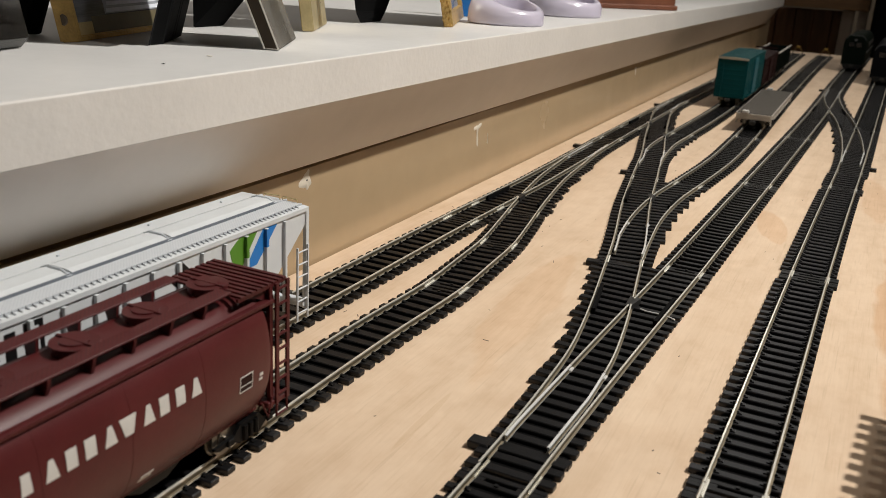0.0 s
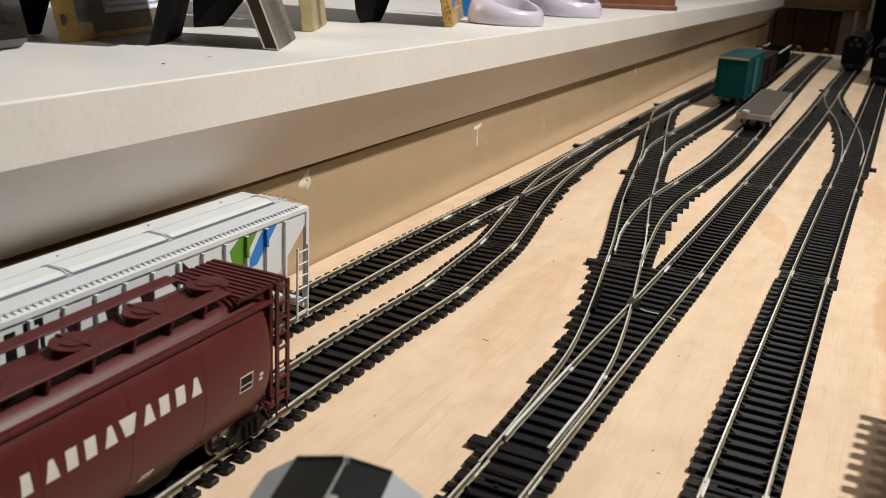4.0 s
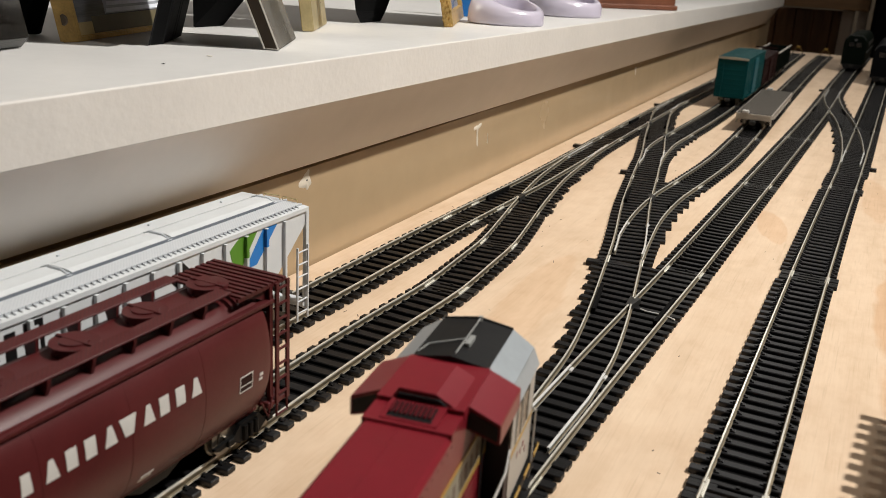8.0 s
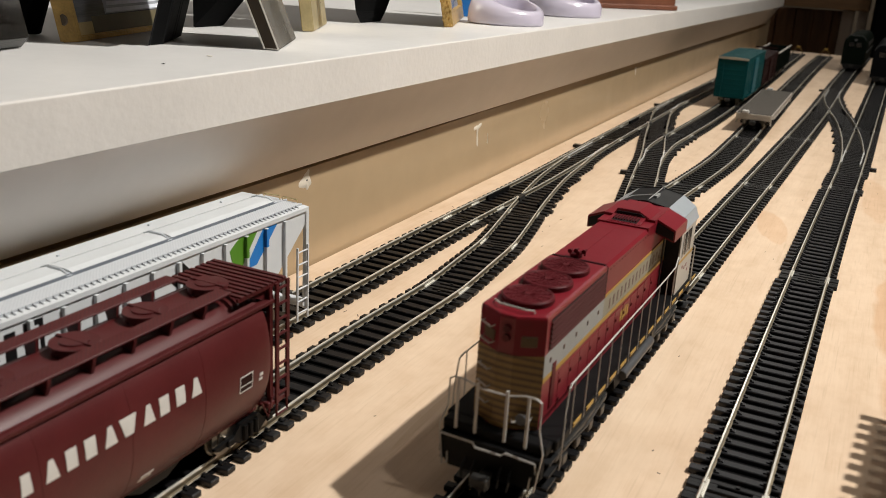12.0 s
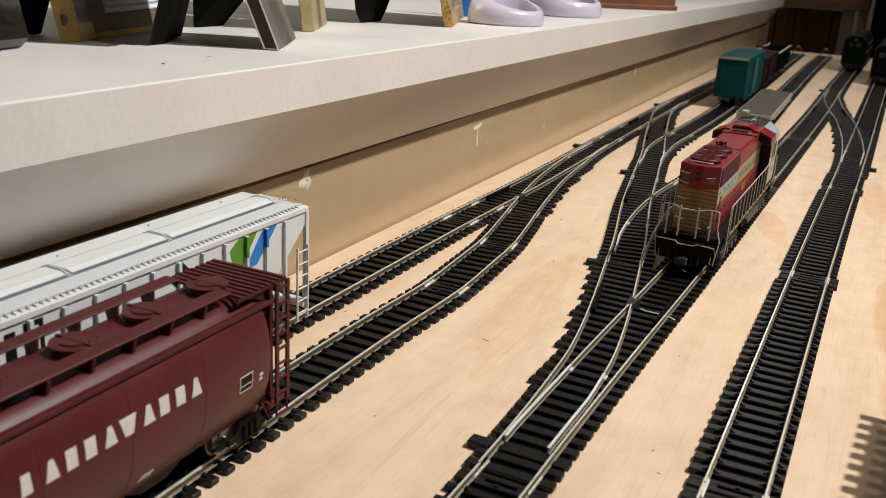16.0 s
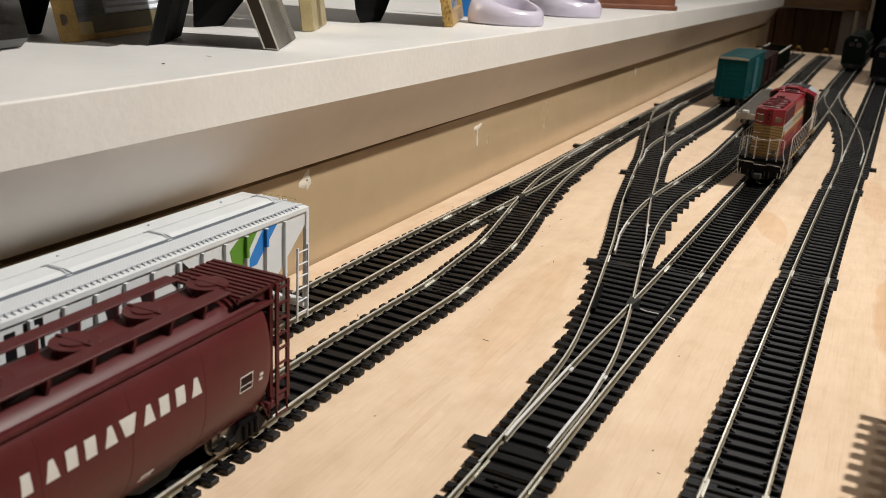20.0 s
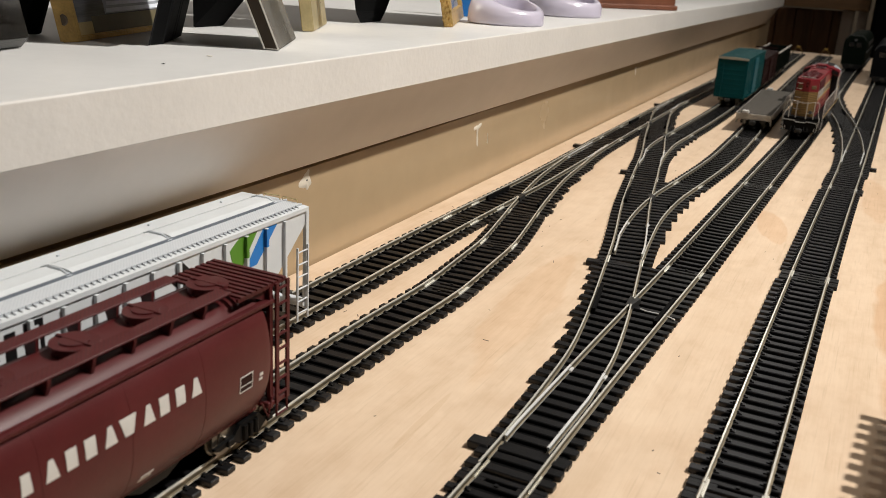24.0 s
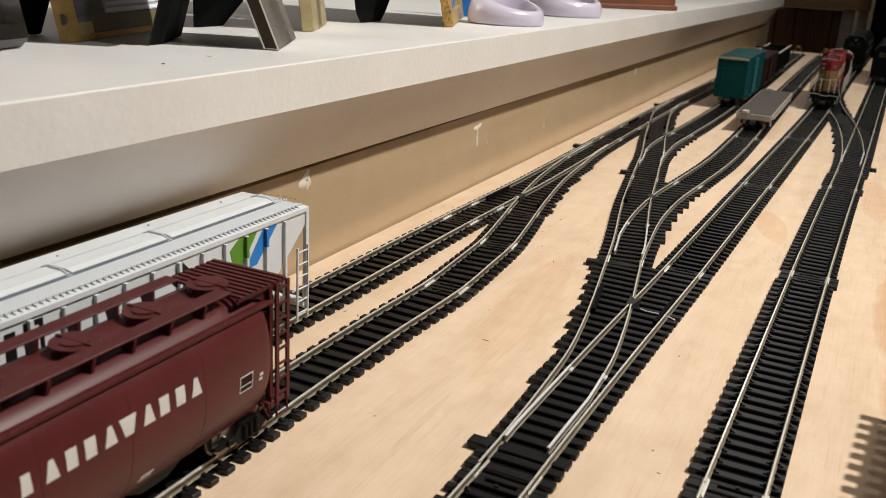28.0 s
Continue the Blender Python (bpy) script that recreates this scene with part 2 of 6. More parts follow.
PHOTO_BLUE = material("photo_print_grey_blue", (0.36, 0.38, 0.43), 0.3, spread=0.3, scale=30, bump=0.0)
OLIVE_STRIP = material("olive_brown_strip", (0.15, 0.125, 0.07), 0.4, spread=0.25, scale=60, bump=0.05)
FRAME_EDGE = dull(material("dark_brown_frame_edge", (0.05, 0.034, 0.02), 0.5, spread=0.2, scale=60), 0.25)
# Paler, less metallic silver: the lips' bright glint is put into the colour.
LIP = material("silver_lip_glint", (0.80, 0.77, 0.70), 0.3, 0.4, spread=0.06, scale=40, bump=0.0)
PHOTO = material("photo_print_grey", (0.13, 0.135, 0.15), 0.25, spread=0.6, scale=14, stretch=(1, 1, 9), bump=0.0)
TERRACOTTA = material("reddish_brown_wood", (0.17, 0.062, 0.033), 0.4, spread=0.3, scale=40)
PALE_GLOSS = material("pale_gloss", (0.74, 0.68, 0.58), 0.14, spread=0.1, scale=90, bump=0.3, bump_scale=300)


def glow(name, color, power):
    m = bpy.data.materials.new(name)
    m.use_nodes = True
    b = m.node_tree.nodes["Principled BSDF"]
    b.inputs["Emission Color"].default_value = (*color, 1)
    b.inputs["Emission Strength"].default_value = power
    return m


def glass(name, color=(0.9, 0.92, 0.9), rough=0.08):
    m = bpy.data.materials.new(name)
    m.use_nodes = True
    b = m.node_tree.nodes["Principled BSDF"]
    b.inputs["Base Color"].default_value = (*color, 1)
    b.inputs["Transmission Weight"].default_value = 1.0
    b.inputs["Roughness"].default_value = rough
    b.inputs["IOR"].default_value = 1.45
    return m


LAMP_GLOW = glow("lamp_diffuser", (1.0, 0.97, 0.91), 6.0)
GLASS = glass("smoky_glass", (0.14, 0.135, 0.13), 0.1)
SMOKED = material("dark_window", (0.012, 0.012, 0.013), 0.1, spread=0.1, scale=40, bump=0.0)


# ---- mesh helpers (millimetres in, metres out) ----
def finish(name, bm, mat, smooth=False):
    me = bpy.data.meshes.new(name)
    bmesh.ops.recalc_face_normals(bm, faces=bm.faces)
    bm.to_mesh(me)
    bm.free()
    me.transform(Matrix.Diagonal((MM, MM, MM, 1)))
    me.materials.append(mat)
    if smooth:
        for f in me.polygons:
            f.use_smooth = True
        try:
            me.set_sharp_from_angle(angle=radians(38))
        except AttributeError:
            pass
    return me


def part(name, bm, mat, parent=None, label="", smooth=False, at=None):
    ob = new(name, finish(name, bm, mat, smooth))
    if parent is not None:
        ob.parent = parent
    if at is not None:
        ob.matrix_basis = at
    if label:
        ob["label"] = label
    return ob


def thing(name, m, label, category, group="", kind=""):
    ob = new(name)
    ob.empty_display_size = 0.01
    ob.matrix_basis = m
    return tagged(ob, label, category, group, kind)


def B():
    return bmesh.new()


def box(bm, x0, x1, y0, y1, z0, z1, bevel=0.0, m=None):
    vs = [bm.verts.new(v) for v in ((x0, y0, z0), (x1, y0, z0), (x1, y1, z0), (x0, y1, z0), (x0, y0, z1), (x1, y0, z1), (x1, y1, z1), (x0, y1, z1))]
    fs = [bm.faces.new([vs[i] for i in q]) for q in ((3, 2, 1, 0), (4, 5, 6, 7), (0, 1, 5, 4), (1, 2, 6, 5), (2, 3, 7, 6), (3, 0, 4, 7))]
    if bevel:
        es = {e for f in fs for e in f.edges}
        r = bmesh.ops.bevel(bm, geom=list(es), offset=bevel, segments=1, affect="EDGES", profile=0.5)
        vs = list({v for f in r["faces"] for v in f.verts})
    if m is not None:
        bmesh.ops.transform(bm, matrix=m, verts=[v for v in vs if v.is_valid])
    return bm


def prism(bm, pts, axis, a, b):
    """Extrude a polygon of (u, v) along axis from a to b. axis x: (y, z); y: (x, z); z: (x, y)."""
    def at(u, v, w):
        return {"x": (w, u, v), "y": (u, w, v), "z": (u, v, w)}[axis]
    p = [bm.verts.new(at(u, v, a)) for u, v in pts]
    q = [bm.verts.new(at(u, v, b)) for u, v in pts]
    n = len(pts)
    bm.faces.new(p)
    bm.faces.new(q[::-1])
    for i in range(n):
        bm.faces.new((p[i], q[i], q[(i + 1) % n], p[(i + 1) % n]))
    return bm


def cyl(bm, c, r, h, axis="z", n=16, r2=None, m=None):
    rot = {"z": Matrix(), "x": Matrix.Rotation(radians(90), 4, "Y"), "y": Matrix.Rotation(radians(-90), 4, "X")}[axis]
    mt = Matrix.Translation(c) @ rot
    if m is not None:
        mt = m @ mt
    bmesh.ops.create_cone(bm, cap_ends=True, segments=n, radius1=r, radius2=r if r2 is None else r2, depth=h, matrix=mt)
    return bm


def tube(bm, pts, r, n=6):
    """A round wire through points."""
    pts = [Vector(p) for p in pts]
    rings = []
    for i, p in enumerate(pts):
        d = (pts[min(i + 1, len(pts) - 1)] - pts[max(i - 1, 0)]).normalized()
        a = d.orthogonal().normalized() if not rings else (prev - d * prev.dot(d)).normalized()
        prev = a
        c = d.cross(a)
        rings.append([bm.verts.new(p + r * (math.cos(k * math.tau / n) * a + math.sin(k * math.tau / n) * c)) for k in range(n)])
    for s, t in zip(rings, rings[1:]):
        for k in range(n):
            bm.faces.new((s[k], s[(k + 1) % n], t[(k + 1) % n], t[k]))
    bm.faces.new(rings[0][::-1])
    bm.faces.new(rings[-1])
    return bm


def sweep(bm, prof, frames):
    """Sweep a closed (u, z) profile through (point, side vector) stations."""
    rings = [[bm.verts.new((p[0] + s[0] * u, p[1] + s[1] * u, p[2] + z)) for u, z in prof] for p, s in frames]
    n = len(prof)
    for a, b in zip(rings, rings[1:]):
        for k in range(n):
            bm.faces.new((a[k], a[(k + 1) % n], b[(k + 1) % n], b[k]))
    bm.faces.new(rings[0][::-1])
    bm.faces.new(rings[-1])
    return bm


def lathe(bm, prof, n=24, c=(0, 0, 0)):
    rings = []
    for r, z in prof:
        rings.append([bm.verts.new((c[0] + r * math.cos(k * math.tau / n), c[1] + r * math.sin(k * math.tau / n), c[2] + z)) for k in range(n)])
    for a, b in zip(rings, rings[1:]):
        for k in range(n):
            bm.faces.new((a[k], a[(k + 1) % n], b[(k + 1) % n], b[k]))
    bm.faces.new(rings[0][::-1])
    bm.faces.new(rings[-1])
    return bm


# ---- the room ----
def slab(name, x0, x1, y0, y1, z0, z1, mat, label, category, bevel=0.0):
    ob = part(name, box(B(), x0, x1, y0, y1, z0, z1, bevel), mat)
    return tagged(ob, label, category, kind="structure")


slab("floor", -1400, 2400, -2400, 4200, -1130, -1100, CARPET, "dark brown carpeted basement floor", "floor")
slab("ceiling", -1400, 2400, -2400, 4200, 1520, 1540, CEIL_WHITE, "plain off-white painted basement ceiling", "ceiling")
slab("wall_west", -560, -540, -2400, 2700, -1100, 1520, WALL_GREY, "grey painted wall behind the ledge", "wall")
slab("wall_east", 2400, 2420, -2400, 4200, -1100, 1520, WALL_BEIGE, "beige painted basement wall", "wall")
slab("wall_south", -1400, 2400, -2420, -2400, -1100, 1520, WALL_BEIGE, "beige painted basement wall", "wall")
slab("wall_north", -1400, 2400, 4200, 4220, -1100, 1520, WALL_BEIGE, "beige painted basement wall", "wall")
slab("wall_west_far", -1420, -1400, 2700, 4200, -1100, 1520, WALL_BEIGE, "beige painted basement wall", "wall")
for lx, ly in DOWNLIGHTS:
    d = thing("ceiling_downlight", pose(lx, ly, CEIL), "unseen round white recessed ceiling downlight", "ceiling light", "ceiling downlights")
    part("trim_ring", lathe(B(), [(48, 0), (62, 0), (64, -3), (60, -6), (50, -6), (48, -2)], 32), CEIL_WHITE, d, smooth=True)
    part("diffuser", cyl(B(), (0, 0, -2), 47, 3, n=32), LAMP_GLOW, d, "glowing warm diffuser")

# ledge: painted top board, cove moulding, glossy tan face below
LEDGE = pose(-0.207, 0, 0.1066, -0.21, 0, 0)
LY0, LY1 = -700, 2030
ledge = tagged(new("ledge"), "cream painted wooden ledge with moulding along the wall", "ledge", kind="structure")
ledge.matrix_basis = LEDGE
part("ledge_top", prism(B(), [(-340, -18.5), (-0.3, -18.5), (0, -18.2), (0, -0.6), (-0.1, -0.28), (-0.28, -0.1), (-0.6, 0), (-340, 0)], "y", LY0, LY1), SHELF_PAINT, ledge)
part("ledge_surface", box(B(), -339, -0.6, LY0, LY1 - 2, -0.5, 0.1), SHELF_TOP, ledge, "off-white painted top surface")
part("moulding", prism(B(), [(-150, -18.6), (-5.0, -18.6), (-7.5, -22.4), (-13, -32), (-18.6, -41), (-23.6, -48.9), (-27.6, -53.9), (-150, -53.9)], "y", LY0, LY1 - 14), MOULD_PAINT, ledge, "greyish cream sloped moulding", smooth=True)
slab("wall_low", -560, -236.8, LY0, 2105, -1100, 49.0, TAN_PAINT, "glossy tan painted low wall face behind the tracks", "wall")

# ---- plywood board ----
board = part("plywood_board", box(B(), -235.5, 374, -490, 1950, -18, 0, 0.6), PLY)
tagged(board, "pale birch plywood sheet carrying the tracks", "tabletop", kind="structure")
table = thing("trestle_table", pose(0.06, 0.73, -0.018), "plain wooden trestle table under the plywood", "table")
for sx in (-260, 260):
    part("beam", box(B(), sx - 20, sx + 20, -1150, 1150, -90, -0.5, 2), OAK, table)
    for sy in (-1000, 1000):
        part("leg", box(B(), sx - 22, sx + 22, sy - 22, sy + 22, -1082, -90, 2), OAK, table)


# ---- track plan: centre lines x(y) in millimetres ----
def spline(pts):
    """A smooth curve x(y) through the plan's points, and its slope."""
    ys = np.array([p[0] for p in pts], float)
    xs = np.array([p[1] for p in pts], float)
    ms = np.gradient(xs, ys)

    def at(y):
        if y <= ys[0]:
            return xs[0] + ms[0] * (y - ys[0]), ms[0]
        if y >= ys[-1]:
            return xs[-1] + ms[-1] * (y - ys[-1]), ms[-1]
        i = int(np.searchsorted(ys, y) - 1)
        i = min(max(i, 0), len(ys) - 2)
        h = ys[i + 1] - ys[i]
        t = (y - ys[i]) / h
        a, b, c, d = xs[i], xs[i + 1], ms[i] * h, ms[i + 1] * h
        x = (2 * t**3 - 3 * t**2 + 1) * a + (t**3 - 2 * t**2 + t) * c + (3 * t**2 - 2 * t**3) * b + (t**3 - t**2) * d
        s = ((6 * t**2 - 6 * t) * a + (3 * t**2 - 4 * t + 1) * c + (6 * t - 6 * t**2) * b + (3 * t**2 - 2 * t) * d) / h
        return x, s
    return at


LINE_A = spline([(-200, -22), (245, -16.5), (480, -14.2), (620, -12), (770, -9), (890, -7), (1100, -4), (1450, 1), (1950, 8)])
LINE_B = spline([(-190, 57), (-140, 26), (-90, -2), (-40, -25.5), (0, -41.2), (40, -54.2), (80, -64.6), (120, -72.2), (160, -77), (200, -79), (225, -78.8), (311, -76.8), (445, -72.3), (597, -68.3), (786, -63), (1082, -55.5), (1300, -53), (1500, -50), (1722, -44.5), (1950, -38)])
LINE_C = spline([(200, -79.4), (243, -79.3), (290, -80.5), (320, -82.2), (350, -86), (380, -90.8), (420, -98), (470, -107), (560, -126), (650, -142), (720, -154), (800, -170.5), (880, -186), (950, -198), (1010, -202.5), (1060, -202)])
LINE_E = spline([(430, -100), (457, -104), (496, -108.8), (522, -111.5), (560, -113.2), (600, -112.5), (640, -109.5), (735, -103.4), (860, -102.4), (1000, -103.6), (1186, -105), (1600, -105.5), (1880, -102.5)])
LINE_F = spline([(650, -142), (685, -148.5), (735, -154.5), (778, -157), (825, -155.5), (926, -151.7), (1030, -149.5), (1284, -149), (1657, -151), (1880, -151.5)])
LINE_D = spline([(-200, -210), (320, -206.5), (460, -205), (570, -202.3), (720, -202.8), (900, -203), (1010, -202.5), (1200, -198), (1900, -196)])
LINE_G = spline([(-200, -167), (170, -165.5), (300, -165.5), (358, -163.8), (395, -166), (434, -169), (465, -174), (507, -181.5), (544, -187.5), (596, -194.5), (648, -198.5), (700, -202), (745, -203)])
LINE_X = spline([(745, -9.6), (800, -8.8), (850, -9.8), (895, -12), (985, -19.5), (1060, -29), (1110, -37), (1228, -50.5), (1300, -53), (1360, -53)])

TIE_TOP, RAIL_TOP = 2.0, 4.5
HALF = 8.7
RAIL_PROF = [(-0.85, 1.95), (0.85, 1.95), (0.85, 2.25), (0.26, 2.5), (0.2, 3.7), (0.34, 3.9), (0.34, 4.4), (0.26, 4.5), (-0.26, 4.5), (-0.34, 4.4), (-0.34, 3.9), (-0.2, 3.7), (-0.26, 2.5), (-0.85, 2.25)]
BLADE_PROF = [(-0.6, 2.0), (0.6, 2.0), (0.6, 2.3), (0.2, 2.5), (0.2, 3.6), (0.48, 3.8), (0.48, 4.36), (0.38, 4.46), (-0.38, 4.46), (-0.48, 4.36), (-0.48, 3.8), (-0.2, 3.6), (-0.2, 2.5), (-0.6, 2.3)]


def stations(line, y0, y1, off, step=6.0, lift=0.0):
    n = max(2, int(abs(y1 - y0) / step) + 1)
    out = []
    for y in np.linspace(y0, y1, n):
        x, s = line(y)
        k = 1 / math.hypot(1, s)
        side = (k, -s * k)
        out.append(((x + side[0] * off, y + side[1] * off, lift), side))
    return out


def rail_part(name, prof, frames, mat, parent, label=""):
    """A rail: bright head and foot; the web's tarnish and recess shade are its colour."""
    ob = part(name, sweep(B(), prof, frames), mat, parent, label)
    me = ob.data
    me.materials.append(RAIL_WEB)
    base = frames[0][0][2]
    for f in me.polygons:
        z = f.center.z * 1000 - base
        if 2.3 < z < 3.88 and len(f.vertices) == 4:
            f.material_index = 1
    return ob


def tie_mesh(half=1.55, reach=14.2, east=14.2, mat=TIE):
    bm = B()
    box(bm, -reach, east, -half, half, 0, TIE_TOP, 0.3)
    for s in (-1, 1):
        for d in (-1.75, 1.75):
            box(bm, s * HALF + d - 0.85, s * HALF + d + 0.85, -0.8, 0.8, TIE_TOP - 0.15, TIE_TOP + 0.45)
            box(bm, s * HALF + d * 0.72 - 0.4, s * HALF + d * 0.72 + 0.4, -0.5, 0.5, TIE_TOP + 0.4, TIE_TOP + 0.9)
    return finish("tie", bm, mat)


def plate_mesh():
    """End plate of a section: two ties joined round slots."""
    bm = B()
    box(bm, -14.0, 14.0, -1.2, 1.2, 0, TIE_TOP - 0.1, 0.25)
    box(bm, -14.0, 14.0, 2.9, 5.2, 0, TIE_TOP - 0.1, 0.25)
    box(bm, -14.0, -5.2, 1.15, 2.95, 0, TIE_TOP - 0.2)
    box(bm, 5.2, 14.0, 1.15, 2.95, 0, TIE_TOP - 0.2)
    cyl(bm, (0.6, 3.9, TIE_TOP), 0.75, 0.8, n=8)
    return finish("end_tie_plate", bm, TIE)


TIE_MESH, WIDE_TIE_MESH, LONG_TIE_MESH, PLATE_MESH = tie_mesh(), tie_mesh(2.05), tie_mesh(1.8, 15.3, 12.6, TIE_GREY), plate_mesh()
JOINER_PROF = [(-1.05, 1.9), (1.05, 1.9), (1.05, 2.5), (0.5, 2.6), (0.5, 3.3), (-0.5, 3.3), (-0.5, 2.6), (-1.05, 2.5)]


def tie_pose(line, y):
    x, s = line(y)
    return pose(x * MM, y * MM, 0, 0, 0, math.degrees(math.atan2(-s, 1)))


def joiners(parent, line, y):
    for off in (-HALF, HALF):
        part("rail_joiner", sweep(B(), JOINER_PROF, stations(line, y - 5.5, y + 5.5, off)), RAIL, parent, "bright metal rail joiner")


def track_section(line, y0, y1, pitch=7.4, plates=True, tie=TIE_MESH, web=12.6):
    root = thing("track_section", Matrix(), "black plastic tie track section with nickel silver rails on plywood", "model track", "track sections")
    for off in (-HALF, HALF):
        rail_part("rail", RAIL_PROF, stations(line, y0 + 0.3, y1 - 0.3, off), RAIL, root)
    bed = sweep(B(), [(-web, 0.1), (web, 0.1), (web, 0.5), (-web, 0.5)], stations(line, y0 + 1, y1 - 1, 0))
    part("tie_web", bed, WEB, root)
    a, b = y0, y1
    if plates:
        for y, flip in ((y0 + 2.0, 0), (y1 - 2.0, 180)):
            ob = new("end_tie_plate", PLATE_MESH)
            ob.parent = root
            ob.matrix_basis = tie_pose(line, y) @ pose(0, 0, 0, 0, 0, flip)
        a, b = y0 + 12.0, y1 - 12.0
    n = max(2, round((b - a) / pitch) + 1)
    for i, y in enumerate(np.linspace(a, b, n)):
        ob = new("tie", tie)
        ob.parent = root
        ob.matrix_basis = tie_pose(line, y) @ pose(0, 0, 0, 0, 0, 0.7 * math.sin(i * 2.7))
    joiners(root, line, y1)
    return root


def run(line, y0, y1, step=228.6, **kw):
    y = y0
    while y < y1 - 5:
        e = y + step if y + step * 1.15 < y1 else y1
        track_section(line, y, e, **kw)
        y = e


def turnout(main, branch, y0, y1, toe, bar, pitch=7.2, far=True, label=""):
    """A turnout between y0 and y1; the routes part from the toe. bar: (side, y) of the throw bar."""
    root = thing("turnout", Matrix(), label or "black plastic model railway turnout with nickel silver rails", "turnout", "turnouts")
    step = 5.0
    grow = 1 if far else -1
    # which side the branch leaves on
    ye = y1 if far else y0
    side = 1 if branch(ye)[0] > main(ye)[0] else -1
    tip = toe

    def span(a, b):
        return (min(a, b), max(a, b))
    lo, hi = span(tip, ye)
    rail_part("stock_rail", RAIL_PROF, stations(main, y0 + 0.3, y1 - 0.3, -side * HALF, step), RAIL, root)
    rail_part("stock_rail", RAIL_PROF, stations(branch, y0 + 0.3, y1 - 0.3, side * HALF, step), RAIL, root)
    # inner rails begin as bright switch blades
    cut = toe + grow * 62
    b0, b1 = span(tip, cut)
    for line, off, inward, clear in ((main, side * HALF, -side, 1.05), (branch, -side * HALF, side, 2.6)):
        st = []
        for y in np.linspace(b0, b1, 16):
            sep = abs(branch(y)[0] - main(y)[0])
            st += stations(line, y, y + 0.01, off + inward * max(0.0, clear - sep), 1.0, 0.03)[:1]
        rail_part("switch_blade", BLADE_PROF, st, BLADE, root, "bright switch blade")
        (px, py, _), _ = st[0] if far else st[-1]
        hx, hy = (st[-1] if far else st[0])[0][:2]
        part("blade_hinge", box(B(), hx - 1.1, hx + 1.1, hy - 1.8, hy + 1.8, 1.9, 3.0, 0.3), BLADE, root, "small bright blade hinge")
    # frog: where the inner rails meet
    frog, best = cut, 1e9
    for y in np.arange(min(cut, ye), max(cut, ye), 1.0):
        gap = abs(abs(branch(y)[0] - main(y)[0]) - 2 * HALF)
        if gap < best:
            frog, best = y, gap
    for line, off, lift in ((main, side * HALF, 0.02), (branch, -side * HALF, 0.05)):
        for a, b in (span(cut + grow * 0.6, frog - grow * 5), span(frog + grow * 4, ye - grow * 0.3)):
            if b - a > 4:
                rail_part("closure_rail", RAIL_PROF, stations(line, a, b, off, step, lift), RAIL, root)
    fx = (main(frog)[0] + branch(frog)[0]) / 2
    fm = tie_pose(main, frog)
    fm.translation = (fx * MM, frog * MM, 0)
    fb = prism(B(), [(-2.6, -7), (2.6, -7), (1.0, 6), (-1.0, 6)] if grow < 0 else [(-1.2, -6), (1.2, -6), (2.6, 7), (-2.6, 7)], "z", 1.2, 4.2)
    part("frog", fb, DARKSTEEL, root, "dark metal frog", at=fm)
    for line, off in ((main, -side * (HALF - 1.9)), (branch, side * (HALF - 1.9))):
        part("guard_rail", sweep(B(), [(-0.8, 1.9), (0.8, 1.9), (0.8, 4.4), (-0.8, 4.4)], stations(line, frog - 17, frog + 17, off, step)), WEB, root, "black plastic guard rail")
    # long ties under both routes
    n = round((y1 - y0) / pitch)
    bed_end = None
    for i in range(n):
        y = y0 + (i + 0.5) * (y1 - y0) / n
        xm, s = main(y)
        xb = branch(y)[0]
        gap = abs(xb - xm)
        if gap > 33:
            for line in (main, branch):
                ob = new("tie", TIE_MESH)
                ob.parent = root
                ob.matrix_basis = tie_pose(line, y)
            continue
        bed_end = y
        a, b = min(xm, xb) - xm - 14.3, max(xm, xb) - xm + 14.3
        if gap > 3:
            a = math.floor(a / 3.4) * 3.4 + 0.8 if xb < xm else a
            b = math.ceil(b / 3.4) * 3.4 - 0.8 if xb > xm else b
        part("tie", box(B(), a, b, -1.95, 1.95, 0, TIE_TOP, 0.3), TIE, root, at=tie_pose(main, y))
    for line in (main, branch):
        part("tie_web", sweep(B(), [(-12.2, 0.1), (12.2, 0.1), (12.2, 0.5), (-12.2, 0.5)], stations(line, y0 + 1, y1 - 1, 0, 8, 0 if line is main else 0.06)), WEB, root)
    bs, by = bar
    xm = main(by)[0]
    a, b = (xm - 19, xm + 14) if bs < 0 else (xm - 14, xm + 19)
    tb = box(B(), a - xm, b - xm, -1.5, 1.5, 1.0, 2.35, 0.3)
    box(tb, (a if bs < 0 else b - 7) - xm, (a + 7 if bs < 0 else b) - xm, -2.7, 2.7, 0, 2.7, 0.4)
    part("throw_bar", tb, TIE, root, at=tie_pose(main, by))
    joiners(root, main, y1)
    joiners(root, branch, y1)
    if far:
        joiners(root, main, y0)
    else:
        joiners(root, branch, y0)
    return root


# turnouts, then the plain sections between them
turnout(LINE_B, LINE_C, 224, 446, 243, (-1, 239))
turnout(LINE_C, LINE_E, 446.5, 640, 455, (-1, 440))
turnout(LINE_C, LINE_F, 641, 838, 680, (-1, 658))
turnout(LINE_D, LINE_G, 500, 772, 735, (-1, 726), far=False)
turnout(LINE_D, LINE_C, 838, 1050, 1030, (-1, 1012), far=False)
turnout(LINE_A, LINE_X, 770, 1000, 800, (1, 800))
turnout(LINE_B, LINE_X, 1100, 1330, 1310, (-1, 1318), far=False)
run(LINE_A, 20, 249, tie=LONG_TIE_MESH)
run(LINE_A, 249, 770, tie=LONG_TIE_MESH)
run(LINE_A, 1000, 1900)
